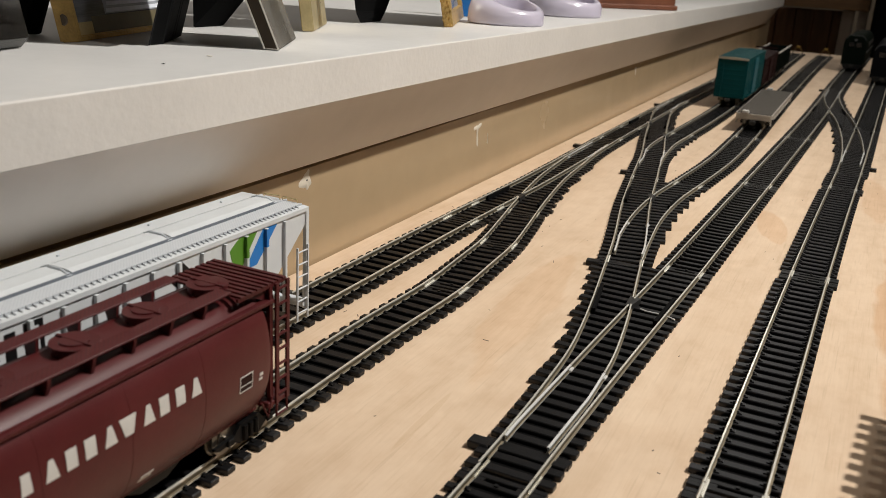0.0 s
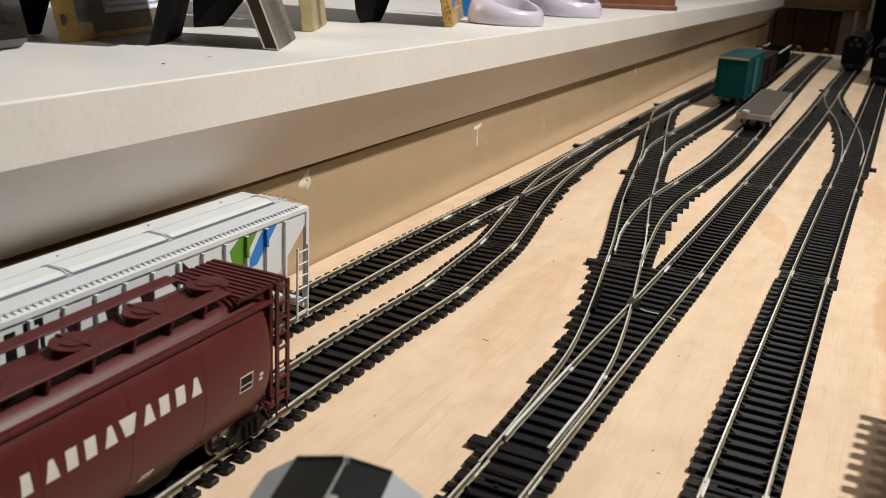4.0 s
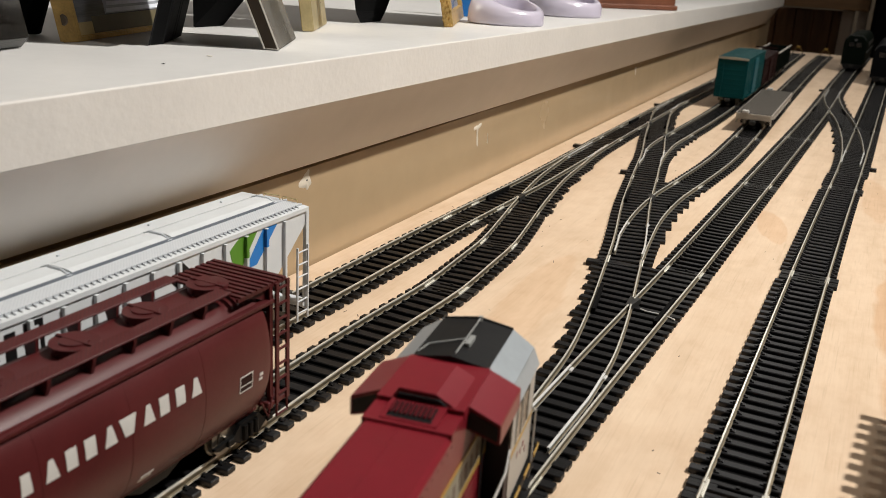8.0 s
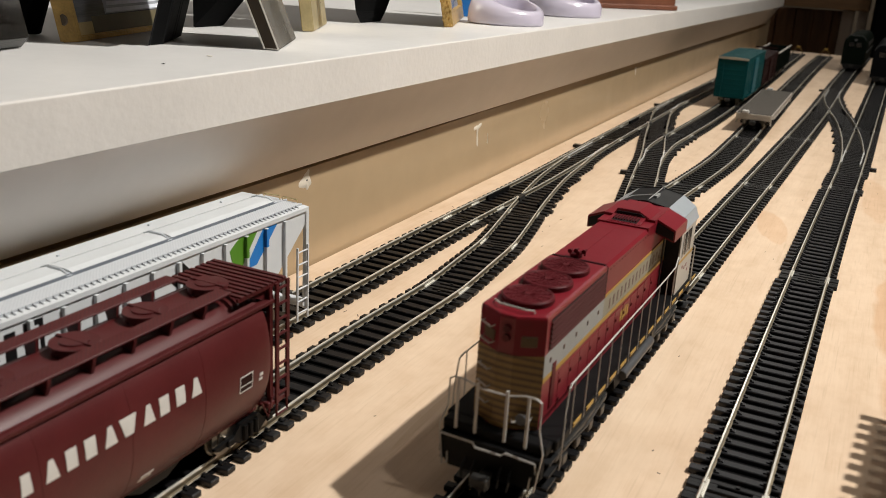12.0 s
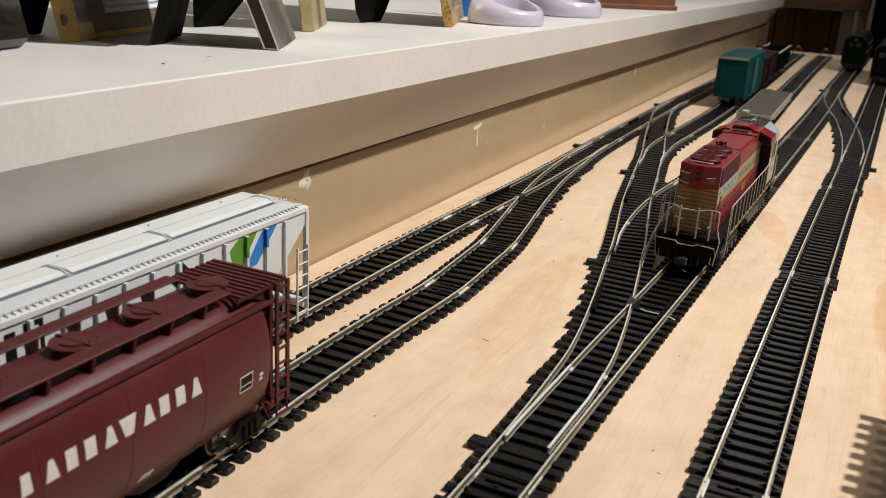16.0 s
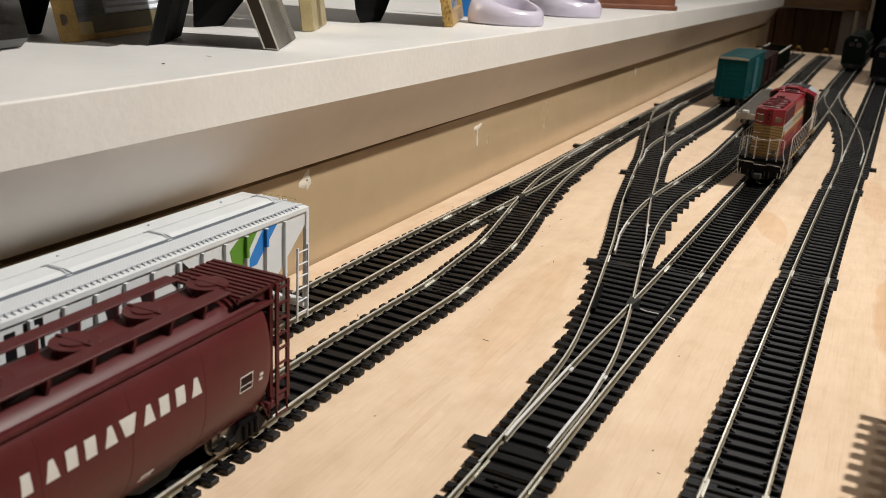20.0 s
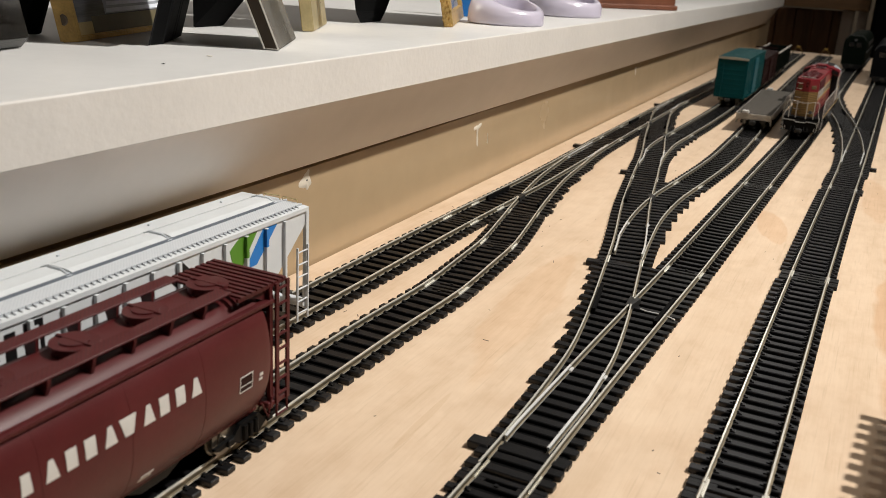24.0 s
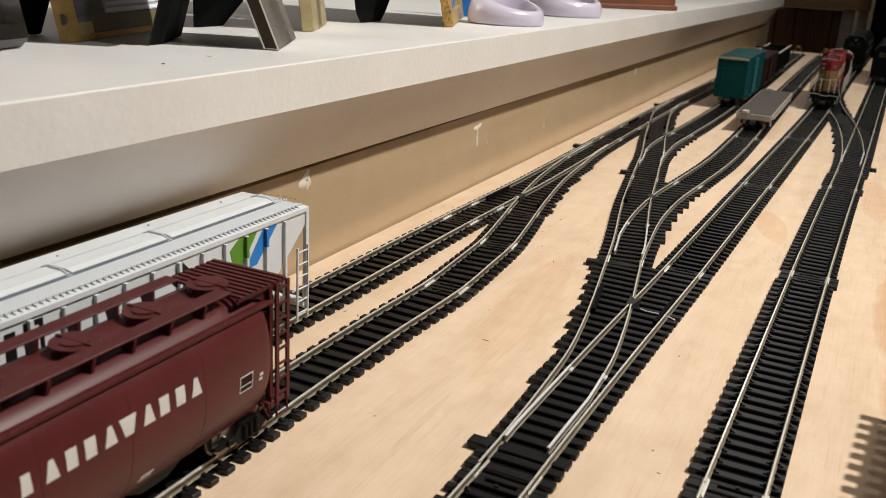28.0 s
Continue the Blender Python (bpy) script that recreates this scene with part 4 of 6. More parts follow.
def locomotive():
    root = thing("diesel_locomotive", on_line(LINE_B, 0), "red, grey and yellow model diesel locomotive with black cab roof", "locomotive", "rolling stock")
    R0, SEAM, HATCH, CAB, CABF = LOCO_REAR, -37.0, 12.0, 43.0, 68.5
    TOP = 53.0
    # frame and walkways
    fr = box(B(), -17.2, 17.2, -93, 75, 15.0, 18.4, 0.4)
    box(fr, -16.0, 16.0, -98, -93.02, 15.0, 18.4, 0.4)
    box(fr, -9, 9, -96, 74, 7.5, 15.0, 0.4)
    part("frame", fr, UNDER, root)
    for s in (-1, 1):
        for i in range(14):
            y = -80 + i * 11.6
            part("yellow_step_mark", box(B(), min(s * 17.15, s * 17.45), max(s * 17.15, s * 17.45), y, y + 6.6, 16.9, 18.1), YELLOW, root)
    # long hood: two roof sections
    def hood(name, y0, y1, top, half, ch=1.3):
        return part(name, prism(B(), [(-half, 15.6), (half, 15.6), (half, top - ch), (half - ch, top), (-half + ch, top), (-half, top - ch)], "y", y0, y1), RED, root)
    END = [(-10.0, R0 + 2.0), (-2.3, R0 - 2.2), (2.3, R0 - 2.2), (10.0, R0 + 2.0)]
    rear = prism(B(), [(-10.0, SEAM - 0.3)] + END + [(10.0, SEAM - 0.3)], "z", 15.6, TOP)
    bmesh.ops.bevel(rear, geom=[e for e in rear.edges if all(v.co.z > TOP - 0.01 for v in e.verts)], offset=1.0, segments=2, affect="EDGES", profile=0.6)
    part("radiator_hood", rear, RED, root)

    def end_band(bm, low, high, out, inner=0.02):
        """A band round the angled end: low and high are its heights at the four corners of the end."""
        nrm = [(-0.57, -0.82), (-0.3, -0.95), (0.3, -0.95), (0.57, -0.82)]
        rows_ = []
        for (x, y), (nx, ny), a, b in zip(END, nrm, low, high):
            rows_.append([bm.verts.new((x + nx * d, y + ny * d, z)) for d, z in ((out, a), (out, b), (inner, b), (inner, a))])
        for p, q in zip(rows_, rows_[1:]):
            for k in range(4):
                bm.faces.new((p[k], p[(k + 1) % 4], q[(k + 1) % 4], q[k]))
        bm.faces.new(rows_[0][::-1])
        bm.faces.new(rows_[-1])
        return bm
    hood("engine_hood", SEAM + 0.3, HATCH, TOP - 0.2, 9.9, 1.0)
    part("roof_seam", prism(B(), [(-10.14, 41.6), (10.14, 41.6), (10.14, TOP - 1.0), (9.1, TOP + 0.08), (-9.1, TOP + 0.08), (-10.14, TOP - 1.0)], "y", SEAM - 0.42, SEAM + 0.42), UNDER, root, "dark seam across the hood")
    # three radiator fans
    for y in (-80.6, -65.2, -49.8):
        rim = lathe(B(), [(7.5, TOP - 0.1), (7.75, TOP + 0.3), (7.75, TOP + 1.5), (7.4, TOP + 1.9), (6.9, TOP + 1.95), (6.7, TOP + 1.7)], 36)
        bmesh.ops.translate(rim, verts=rim.verts, vec=(0, y, 0))
        fan = part("radiator_fan", rim, RED_DARK, root, "dark red round radiator fan", smooth=True)
        bl = B()
        for k in range(12):
            box(bl, 0.9, 6.7, -0.13, 0.13, TOP + 1.6, TOP + 1.86, 0, Matrix.Translation((0, y, 0)) @ Matrix.Rotation(radians(k * 30), 4, "Z"))
        for rr in (2.4, 3.9, 5.4):
            for k in range(18):
                a, b = radians(k * 20), radians(k * 20 + 20)
                tube(bl, [(rr * math.cos(a), y + rr * math.sin(a), TOP + 1.76), (rr * math.cos(b), y + rr * math.sin(b), TOP + 1.76)], 0.11, 4)
        cyl(bl, (0, y, TOP + 1.75), 1.0, 0.4, n=12)
        part("fan_guard", bl, RED_DARK, fan)
        part("fan_screen", cyl(B(), (0, y, TOP + 1.5), 6.85, 0.2, n=28), SLAT, fan, "fine dark red screen")
    gi = B()
    tube(gi, [(-7.2, R0 + 4.4, TOP), (-7.0, R0 + 4.2, TOP + 0.9), (-4.5, R0 + 1.6, TOP + 1.1), (3.5, R0 + 0.9, TOP + 1.1), (5.6, R0 + 2.2, TOP + 0.9), (5.8, R0 + 2.4, TOP)], 0.3)
    part("roof_grab_iron", gi, RAILING, root, "pale grab iron")
    # horn cluster on the roof
    hn = B()
    box(hn, -3.4, -0.4, -36, -32, TOP - 0.2, TOP + 1.2, 0.2)
    for dx, dy in ((-3.6, -34.8), (-2.0, -33.4), (-0.6, -35.4), (0.6, -33.0)):
        cyl(hn, (dx, dy, TOP + 1.9), 0.75, 2.6, "y", 10, 0.35)
        cyl(hn, (dx, dy, TOP + 1.0), 0.35, 1.6, "z", 8)
    part("horn", hn, RED_DARK, root, "dark red horn cluster")
    part("roof_line", box(B(), -1.5, -1.2, SEAM + 2, HATCH - 1, TOP - 0.25, TOP - 0.1), RED, root)
    # bolt strips on the hood edge
    for s in (-1, 1):
        bt = B()
        for i in range(15):
            y = SEAM + 4 + i * 3.2
            box(bt, s * 9.92 - 0.1, s * 9.92 + 0.1, y, y + 0.35, TOP - 2.5, TOP - 2.15)
        part("bolt_row", bt, RED_DARK, root)
        # radiator grille slats high on the side
        gb = B()
        box(gb, min(s * 9.9, s * 10.1), max(s * 9.9, s * 10.1), R0 + 5, SEAM - 1.5, 42.0, 51.2)
        gr = part("radiator_grille", gb, BLACK, root, "dark red radiator grille")
        for i in range(6):
            z = 42.5 + i * 1.46
            sl = prism(B(), [(s * 10.05, z), (s * 10.7, z + 0.1), (s * 10.3, z + 0.85), (s * 10.05, z + 0.85)], "y", R0 + 5, SEAM - 1.5)
            part("slat", sl, SLAT, gr)
        # grey band with yellow edges
        part("grey_band", box(B(), min(s * 9.95, s * 10.12), max(s * 9.95, s * 10.12), R0 + 2.1, SEAM, 34.4, 41.4), GREY, root)
        for y in (R0 + 6.5, R0 + 17.5, R0 + 28.0, R0 + 38.5, R0 + 49.0):
            part("hinge", box(B(), min(s * 10.0, s * 10.4), max(s * 10.0, s * 10.4), y, y + 0.5, 38.0, 39.3), FADED, root)
        part("grey_band", box(B(), min(s * 9.95, s * 10.12), max(s * 9.95, s * 10.12), SEAM + 0.02, CAB, 34.4, 41.4), BAND_BEIGE, root, "faded beige grey band")
        part("yellow_line", box(B(), min(s * 9.95, s * 10.16), max(s * 9.95, s * 10.16), R0 + 2.1, CAB, 32.8, 34.3), YELLOW, root)
        part("yellow_line", box(B(), min(s * 9.95, s * 10.16), max(s * 9.95, s * 10.16), SEAM + 0.5, CAB, 41.5, 42.5), YELLOW, root)
        lt = B()
        for i in range(15):
            y = SEAM + 6 + i * 4.6
            if y < CAB - 6:
                box(lt, min(s * 10.1, s * 10.2), max(s * 10.1, s * 10.2), y, y + 1.3, 36.0, 39.6)
        part("faded_lettering", lt, FADED, root, "faded red lettering blocks")
        nb = B()
        for y0, z0, z1 in ((-2.5, 25.5, 29.6), (0.2, 25.2, 29.2), (2.8, 25.6, 29.8), (5.4, 25.4, 29.0)):
            box(nb, min(s * 10., s * 10.14), max(s * 10., s * 10.14), y0 - 12, y0 - 10, z0, z1)
        part("yellow_marking", nb, YELLOW, root, "yellow marking blocks")
        # engine room doors
        for i in range(12):
            y = R0 + 16 + i * 9.2
            if y > CAB - 12:
                break
            dr = box(B(), min(s * 9.95, s * 10.1), max(s * 9.95, s * 10.1), y, y + 8.8, 19.6, 31.4, 0.06)
            d = part("door", dr, RED, root)
            ht = B()
            box(ht, min(s * 10.2, s * 10.5), max(s * 10.2, s * 10.5), y + 0.4, y + 1.1, 21.5, 22.5)
            box(ht, min(s * 10.2, s * 10.5), max(s * 10.2, s * 10.5), y + 0.4, y + 1.1, 27.5, 28.5)
            part("latch", ht, RED_DARK, d)
        part("dark_door", box(B(), min(s * 9.95, s * 10.35), max(s * 9.95, s * 10.35), R0 + 9, R0 + 12.0, 22, 36.5, 0.15), RED_DARK, root, "dark recessed side door")
    # end face: red above, ochre with dark chevrons below
    part("rear_panel", end_band(B(), [18.6] * 4, [41.2] * 4, 0.2), OCHRE, root, "ochre rear panel with dark chevrons")
    for i in range(11):
        z = 19.2 + i * 2.05
        cv = end_band(B(), [z - 0.5, z + 0.9, z + 0.9, z - 0.5], [z + 0.25, z + 1.65, z + 1.65, z + 0.25], 0.27, 0.15)
        part("chevron", cv, CHEVRON, root, "faded dark chevron stripe")
    for s in (-1, 1):
        nb = B()
        box(nb, -2.3, 2.3, -0.4, 0.2, 43.9, 47.1, 0.15, Matrix.Translation((s * 5.9, R0 - 0.1, 0)) @ Matrix.Rotation(radians(s * 30.6), 4, "Z"))
        part("number_board", nb, CHEVRON, root, "small dull number board")
    hl = B()
    for z in (46.2, 49.0):
        cyl(hl, (0, R0 - 2.6, z), 1.1, 0.9, "y", 14)
    part("headlamp", hl, RED_DARK, root, "unlit twin headlamp")
    for z in (25.0, 30.0, 35.5, 43.5, 48.5):
        g = B()
        tube(g, [(-8.2, R0 + 1.3, z), (-9.0, R0 + 0.2, z), (-5.0, R0 - 2.3, z - 0.2), (-4.2, R0 - 1.1, z)], 0.26)
        part("grab_iron", g, RAILING, root, "pale wire grab iron")
    g = B()
    tube(g, [(3.2, R0 - 1.7, 21.5), (4.0, R0 - 3.1, 21.5), (8.2, R0 + 0.1, 21.8), (8.4, R0 + 1.4, 22.8)], 0.26)
    part("grab_iron", g, RAILING, root, "pale wire grab iron")
    # raised hatch behind the cab with sloping side wings
    hb = B()
    prism(hb, [(-9.9, 15.6), (9.9, 15.6), (9.9, 53.4), (-9.9, 53.4)], "y", HATCH, CAB)
    part("brake_hood", hb, RED, root)
    cap = prism(B(), [(-10.1, 52.6), (10.1, 52.6), (9.9, 54.4), (-9.9, 54.4)], "y", HATCH + 8.6, CAB)
    part("hatch_roof", cap, RED, root)
    vent = B()
    lo = [vent.verts.new(v) for v in ((-6.4, HATCH + 9.0, 54.3), (8.0, HATCH + 9.0, 54.3), (8.0, HATCH + 25.0, 54.3), (-6.4, HATCH + 25.0, 54.3))]
    hi = [vent.verts.new(v) for v in ((-5.2, HATCH + 9.6, 56.6), (3.2, HATCH + 9.6, 56.6), (3.2, HATCH + 25.0, 56.6), (-5.2, HATCH + 25.0, 56.6))]
    for k in range(4):
        vent.faces.new((lo[k], lo[(k + 1) % 4], hi[(k + 1) % 4], hi[k]))
    vent.faces.new(lo[::-1])
    vent.faces.new(hi)
    vb = part("vent_box", vent, RED, root)
    part("vent_slot", prism(B(), [(-5.6, 54.5), (6.0, 54.5), (4.2, 55.7), (-5.0, 55.7)], "y", HATCH + 8.75, HATCH + 9.3), BLACK, vb, "dark vent slot")
    part("vent_ramp", prism(B(), [(HATCH + 1.2, 52.9), (HATCH + 1.2, 53.6), (HATCH + 8.7, 54.5), (HATCH + 8.7, 53.0)], "x", -6.4, 6.2), RED, vb)
    part("vent_opening", prism(B(), [(HATCH + 2.0, 53.62), (HATCH + 7.6, 54.3), (HATCH + 7.6, 54.45), (HATCH + 2.0, 53.8)], "x", -5.2, 4.6), BLACK, vb, "dark vent opening")
    for k in range(9):
        x = -4.7 + k * 1.08
        part("louvre", prism(B(), [(HATCH + 3.2, 53.9), (HATCH + 7.3, 54.4), (HATCH + 7.1, 55.1), (HATCH + 3.0, 54.5)], "x", x - 0.25, x + 0.25), RED_DARK, vb)
    for s in (-1, 1):
        wg = prism(B(), [(s * 9.2, 54.4), (s * 17.2, 51.0), (s * 17.4, 50.4), (s * 17.4, 46.2), (s * 16.8, 46.2), (s * 9.4, 48.6)], "y", HATCH + 12.0, CAB)
        part("side_wing", wg, RED, root, "sloping red side wing")
        part("wing_grille", prism(B(), [(s * 9.7, 53.2), (s * 16.8, 50.2), (s * 16.8, 46.8), (s * 9.7, 49.0)], "y", HATCH + 11.8, HATCH + 12.02), BLACK, root, "dark intake grille")
    # cab
    cb = prism(B(), [(-16.2, 15.6), (16.2, 15.6), (16.2, 47.0), (15.6, 48.6), (9.2, 53.8), (-9.2, 53.8), (-15.6, 48.6), (-16.2, 47.0)], "y", CAB + 0.1, CABF - 0.4)
    part("cab", cb, CABGREY, root)
    part("cab_rear_wall", box(B(), -15.6, 15.6, CAB - 0.15, CAB + 0.12, 15.8, 47.0), BLACK, root, "dark cab rear wall")
    part("cab_roof", prism(B(), [(-9.3, 53.2), (9.3, 53.2), (9.4, 54.3), (0, 55.9), (-9.4, 54.3)], "y", CAB - 0.2, CABF), BLACK, root, "low gabled black cab roof")
    part("rain_strip", prism(B(), [(-9.3, 54.36), (0, 55.96), (9.3, 54.36), (9.3, 54.6), (0, 56.25), (-9.3, 54.6)], "y", CABF - 0.5, CABF + 0.1), BLACK, root)
    for s in (-1, 1):
        part("roof_side_panel", prism(B(), [(s * 9.4, 53.0), (s * 9.4, 54.3), (s * 15.2, 50.3), (s * 15.0, 49.2)], "y", CAB + 0.2, CABF - 0.2), ROOF_GREY, root, "light bluish grey sloped roof panel")
        part("roof_eave_panel", prism(B(), [(s * 15.25, 50.2), (s * 17.0, 46.0), (s * 16.3, 45.6), (s * 15.0, 49.0)], "y", CAB + 0.2, CABF - 0.2), ROOF_GREY, root, "steep bluish grey eave panel")
        wf = part("side_window", box(B(), min(s * 16.1, s * 16.35), max(s * 16.1, s * 16.35), CAB + 5, CABF - 8, 34, 43.4, 0.1), SMOKED, root, "dark cab side window")
        for a, b in ((CAB + 4.4, CAB + 5.1), (CAB + 9.8, CAB + 10.5), (CABF - 8.1, CABF - 7.4)):
            part("window_frame", box(B(), min(s * 16.1, s * 16.5), max(s * 16.1, s * 16.5), a, b, 33.6, 43.8), CABGREY, wf)
        part("cab_stripe", box(B(), min(s * 16.1, s * 16.3), max(s * 16.1, s * 16.3), CAB + 0.4, CABF - 0.6, 31.4, 32.6), YELLOW, root)
        dk = B()
        for y, z in ((CAB + 8, 27.5), (CAB + 12, 26.5), (CAB + 15, 27.0), (CAB + 18, 24.0)):
            box(dk, min(s * 16.1, s * 16.3), max(s * 16.1, s * 16.3), y, y + 1.2, z, z + 1.4)
        part("small_marking", dk, RED, root)
        part("cab_door_post", box(B(), min(s * 10.2, s * 10.5), max(s * 10.2, s * 10.5), CAB - 5.4, CAB - 4.2, 15.6, 43), BLACK, root)
        hr = B()
        tube(hr, [(s * 16.2, CABF - 1.0, 34), (s * 17.3, CABF - 1.0, 33), (s * 17.3, CABF - 1.0, 18), (s * 16.2, CABF - 1.0, 16)], 0.3)
        part("cab_handrail", hr, RAILING, root, "pale cab handrail")
    at = B()
    tube(at, [(0.8, CAB + 1.0, 56.2), (0.8, CABF - 1, 56.5)], 0.22)
    tube(at, [(-8.6, CAB + 1.0, 55.0), (-7.4, CAB + 6.0, 55.2), (0.6, CAB + 10.0, 56.3)], 0.2)
    box(at, 1.2, 2.6, CAB + 7, CAB + 12.5, 55.2, 56.5, 0.15)
    cyl(at, (0.8, CABF - 1.6, 56.2), 0.6, 1.6, "z", 8)
    part("roof_aerial", at, GREY, root, "thin metal roof aerial")
    # short nose
    ns = prism(B(), [(CABF - 0.5, 15.6), (74.5, 15.6), (74.5, 33), (72.5, 36.5), (CABF - 0.5, 38)], "x", -9, 9)
    part("nose", ns, RED, root)
    part("windscreen", box(B(), -12, 12, CABF - 0.45, CABF - 0.15, 40, 46.5), SMOKED, root, "dark cab windscreen")
    # underframe
    ft = prism(B(), [(-15.5, 15.0), (-16.2, 9), (-13, 3.6), (13, 3.6), (16.2, 9), (15.5, 15.0)], "y", -34, 8)
    part("fuel_tank", ft, UNDER, root)
    for s in (-1, 1):
        pp = B()
        cyl(pp, (s * 16.4, -9, 11.4), 1.8, 36, "y", 16)
        part("air_reservoir", pp, TANK_GREY, root, "dark grey air tank", smooth=True)
        part("battery_box", box(B(), min(s * 12, s * 16.6), max(s * 12, s * 16.6), 10, 15, 6, 15, 0.4), BLACK, root)
    for e, ty, ye in ((-1, -60.0, -98.0), (1, 36.0, 75.0)):
        tr = truck(root, ty, (-14, 14), 6.0, UNDER, 11.0)
        for s in (-1, 1):
            sk = B()
            box(sk, min(s * 13, s * 14.6), max(s * 13, s * 14.6), ty - 24, ty + 24, 6.0, 8.6, 0.3)
            for k in (-18, -6, 6, 18):
                box(sk, min(s * 13.8, s * 15.4), max(s * 13.8, s * 15.4), ty + k - 2, ty + k + 2, 3.0, 6.4, 0.3)
            tube(sk, [(s * 15.2, ty - 20, 9.2), (s * 15.6, ty, 7.4), (s * 15.2, ty + 20, 9.2)], 0.45)
            part("brake_rigging", sk, DARKSTEEL, tr)
        pl = prism(B(), [(-15.6, 15.2), (15.6, 15.2), (15.6, 9), (12.5, 5.2), (-12.5, 5.2), (-15.6, 9)], "y", min(ye - e * 0.4, ye + e * 2.2), max(ye - e * 0.4, ye + e * 2.2))
        part("pilot", pl, UNDER, root)
        for s in (-1, 1):
            sb = B()
            for k in range(3):
                box(sb, min(s * 12.5, s * 17.0), max(s * 12.5, s * 17.0), min(ye - e * 8, ye - e), max(ye - e * 8, ye - e), 4.6 + k * 3.9, 5.3 + k * 3.9, 0.1)
            part("step", sb, BLACK, root)
            if e > 0:
                continue
            # corner handrails
            ch = B()
            tube(ch, [(s * 12.9, ye + e * 2.6, 9.5), (s * 12.7, ye + e * 2.8, 6.2), (s * 14.3, ye + e * 2.8, 5.4), (s * 15.9, ye + e * 2.4, 17.6), (s * 14.0, ye + e * 1.4, 23.6), (s * 13.9, ye + e * 1.4, 32.2), (s * 12.4, ye + e * 1.4, 33)], 0.3)
            part("corner_handrail", ch, RAILING, root, "bent white corner handrail")
            c2 = B()
            tube(c2, [(s * 17.4, ye + e * -8.8, 7.5), (s * 17.6, ye + e * -8.8, 16.5), (s * 17.4, ye + e * -9.4, 25), (s * 17.3, ye + e * -11.2, 32.4), (s * 17.2, ye + e * -14.0, 33)], 0.27)
            part("corner_handrail", c2, RAILING, root, "bent white corner handrail")
        if e > 0:
            coupler(root, ye, e)
            continue
        er = B()
        tube(er, [(-12.4, ye + e * 1.4, 33), (-9, ye + e * 1.4, 33), (-4, ye + e * 1.4, 31.6), (4, ye + e * 1.4, 31.6), (9, ye + e * 1.4, 33), (12.4, ye + e * 1.4, 33)], 0.27)
        part("end_rail", er, RAILING, root, "white end handrail")
        for x in (-11.2, -5.2, 3.8, 10.2):
            part("end_post", box(B(), x - 0.4, x + 0.4, ye + e * 1.4 - 0.3, ye + e * 1.4 + 0.3, 17.3, 33), RAILING, root, "white railing post")
        cu = B()
        tube(cu, [(-15, ye + e * 2.8, 15.2), (-5, ye + e * 2.9, 15.0), (-4, ye + e * 3.0, 13.8), (4, ye + e * 3.0, 13.8), (5, ye + e * 2.9, 14.8), (14, ye + e * 2.8, 14.2), (14.6, ye + e * 2.8, 11.2)], 0.28)
        part("uncoupling_lever", cu, RAILING, root, "pale wire uncoupling lever")
        hs = B()
        for x in (-7, -4, 4, 7):
            tube(hs, [(x, ye + e * 2.0, 9.5), (x * 1.05, ye + e * 4.5, 7.0), (x, ye + e * 4.6, 4.2)], 0.4)
        part("brake_hose", hs, BLACK, root)
        coupler(root, ye, e)
    bw = B()
    cyl(bw, (6.6, R0 - 3.0, 23.0), 1.7, 0.5, "y", 16)
    cyl(bw, (6.6, R0 - 1.6, 23.0), 0.4, 2.8, "y", 8)
    part("hand_brake", bw, TANK_GREY, root, "grey hand brake wheel")
    # side handrails on stanchions
    for s in (-1, 1):
        sr = B()
        tube(sr, [(s * 17.2, -86, 33)] + [(s * 17.2, y, 33) for y in (-60, -30, 0, 20)] + [(s * 17.2, 34, 33.5), (s * 16.4, 41, 35.5)], 0.27)
        part("side_handrail", sr, RAILING, root, "white side handrail")
        for i in range(11):
            y = -82 + i * 11.6
            part("stanchion", tube(B(), [(s * 17.2, y, 15.8), (s * 17.2, y, 33)], 0.22, 6), RAILING, root, "thin white stanchion")
    return root


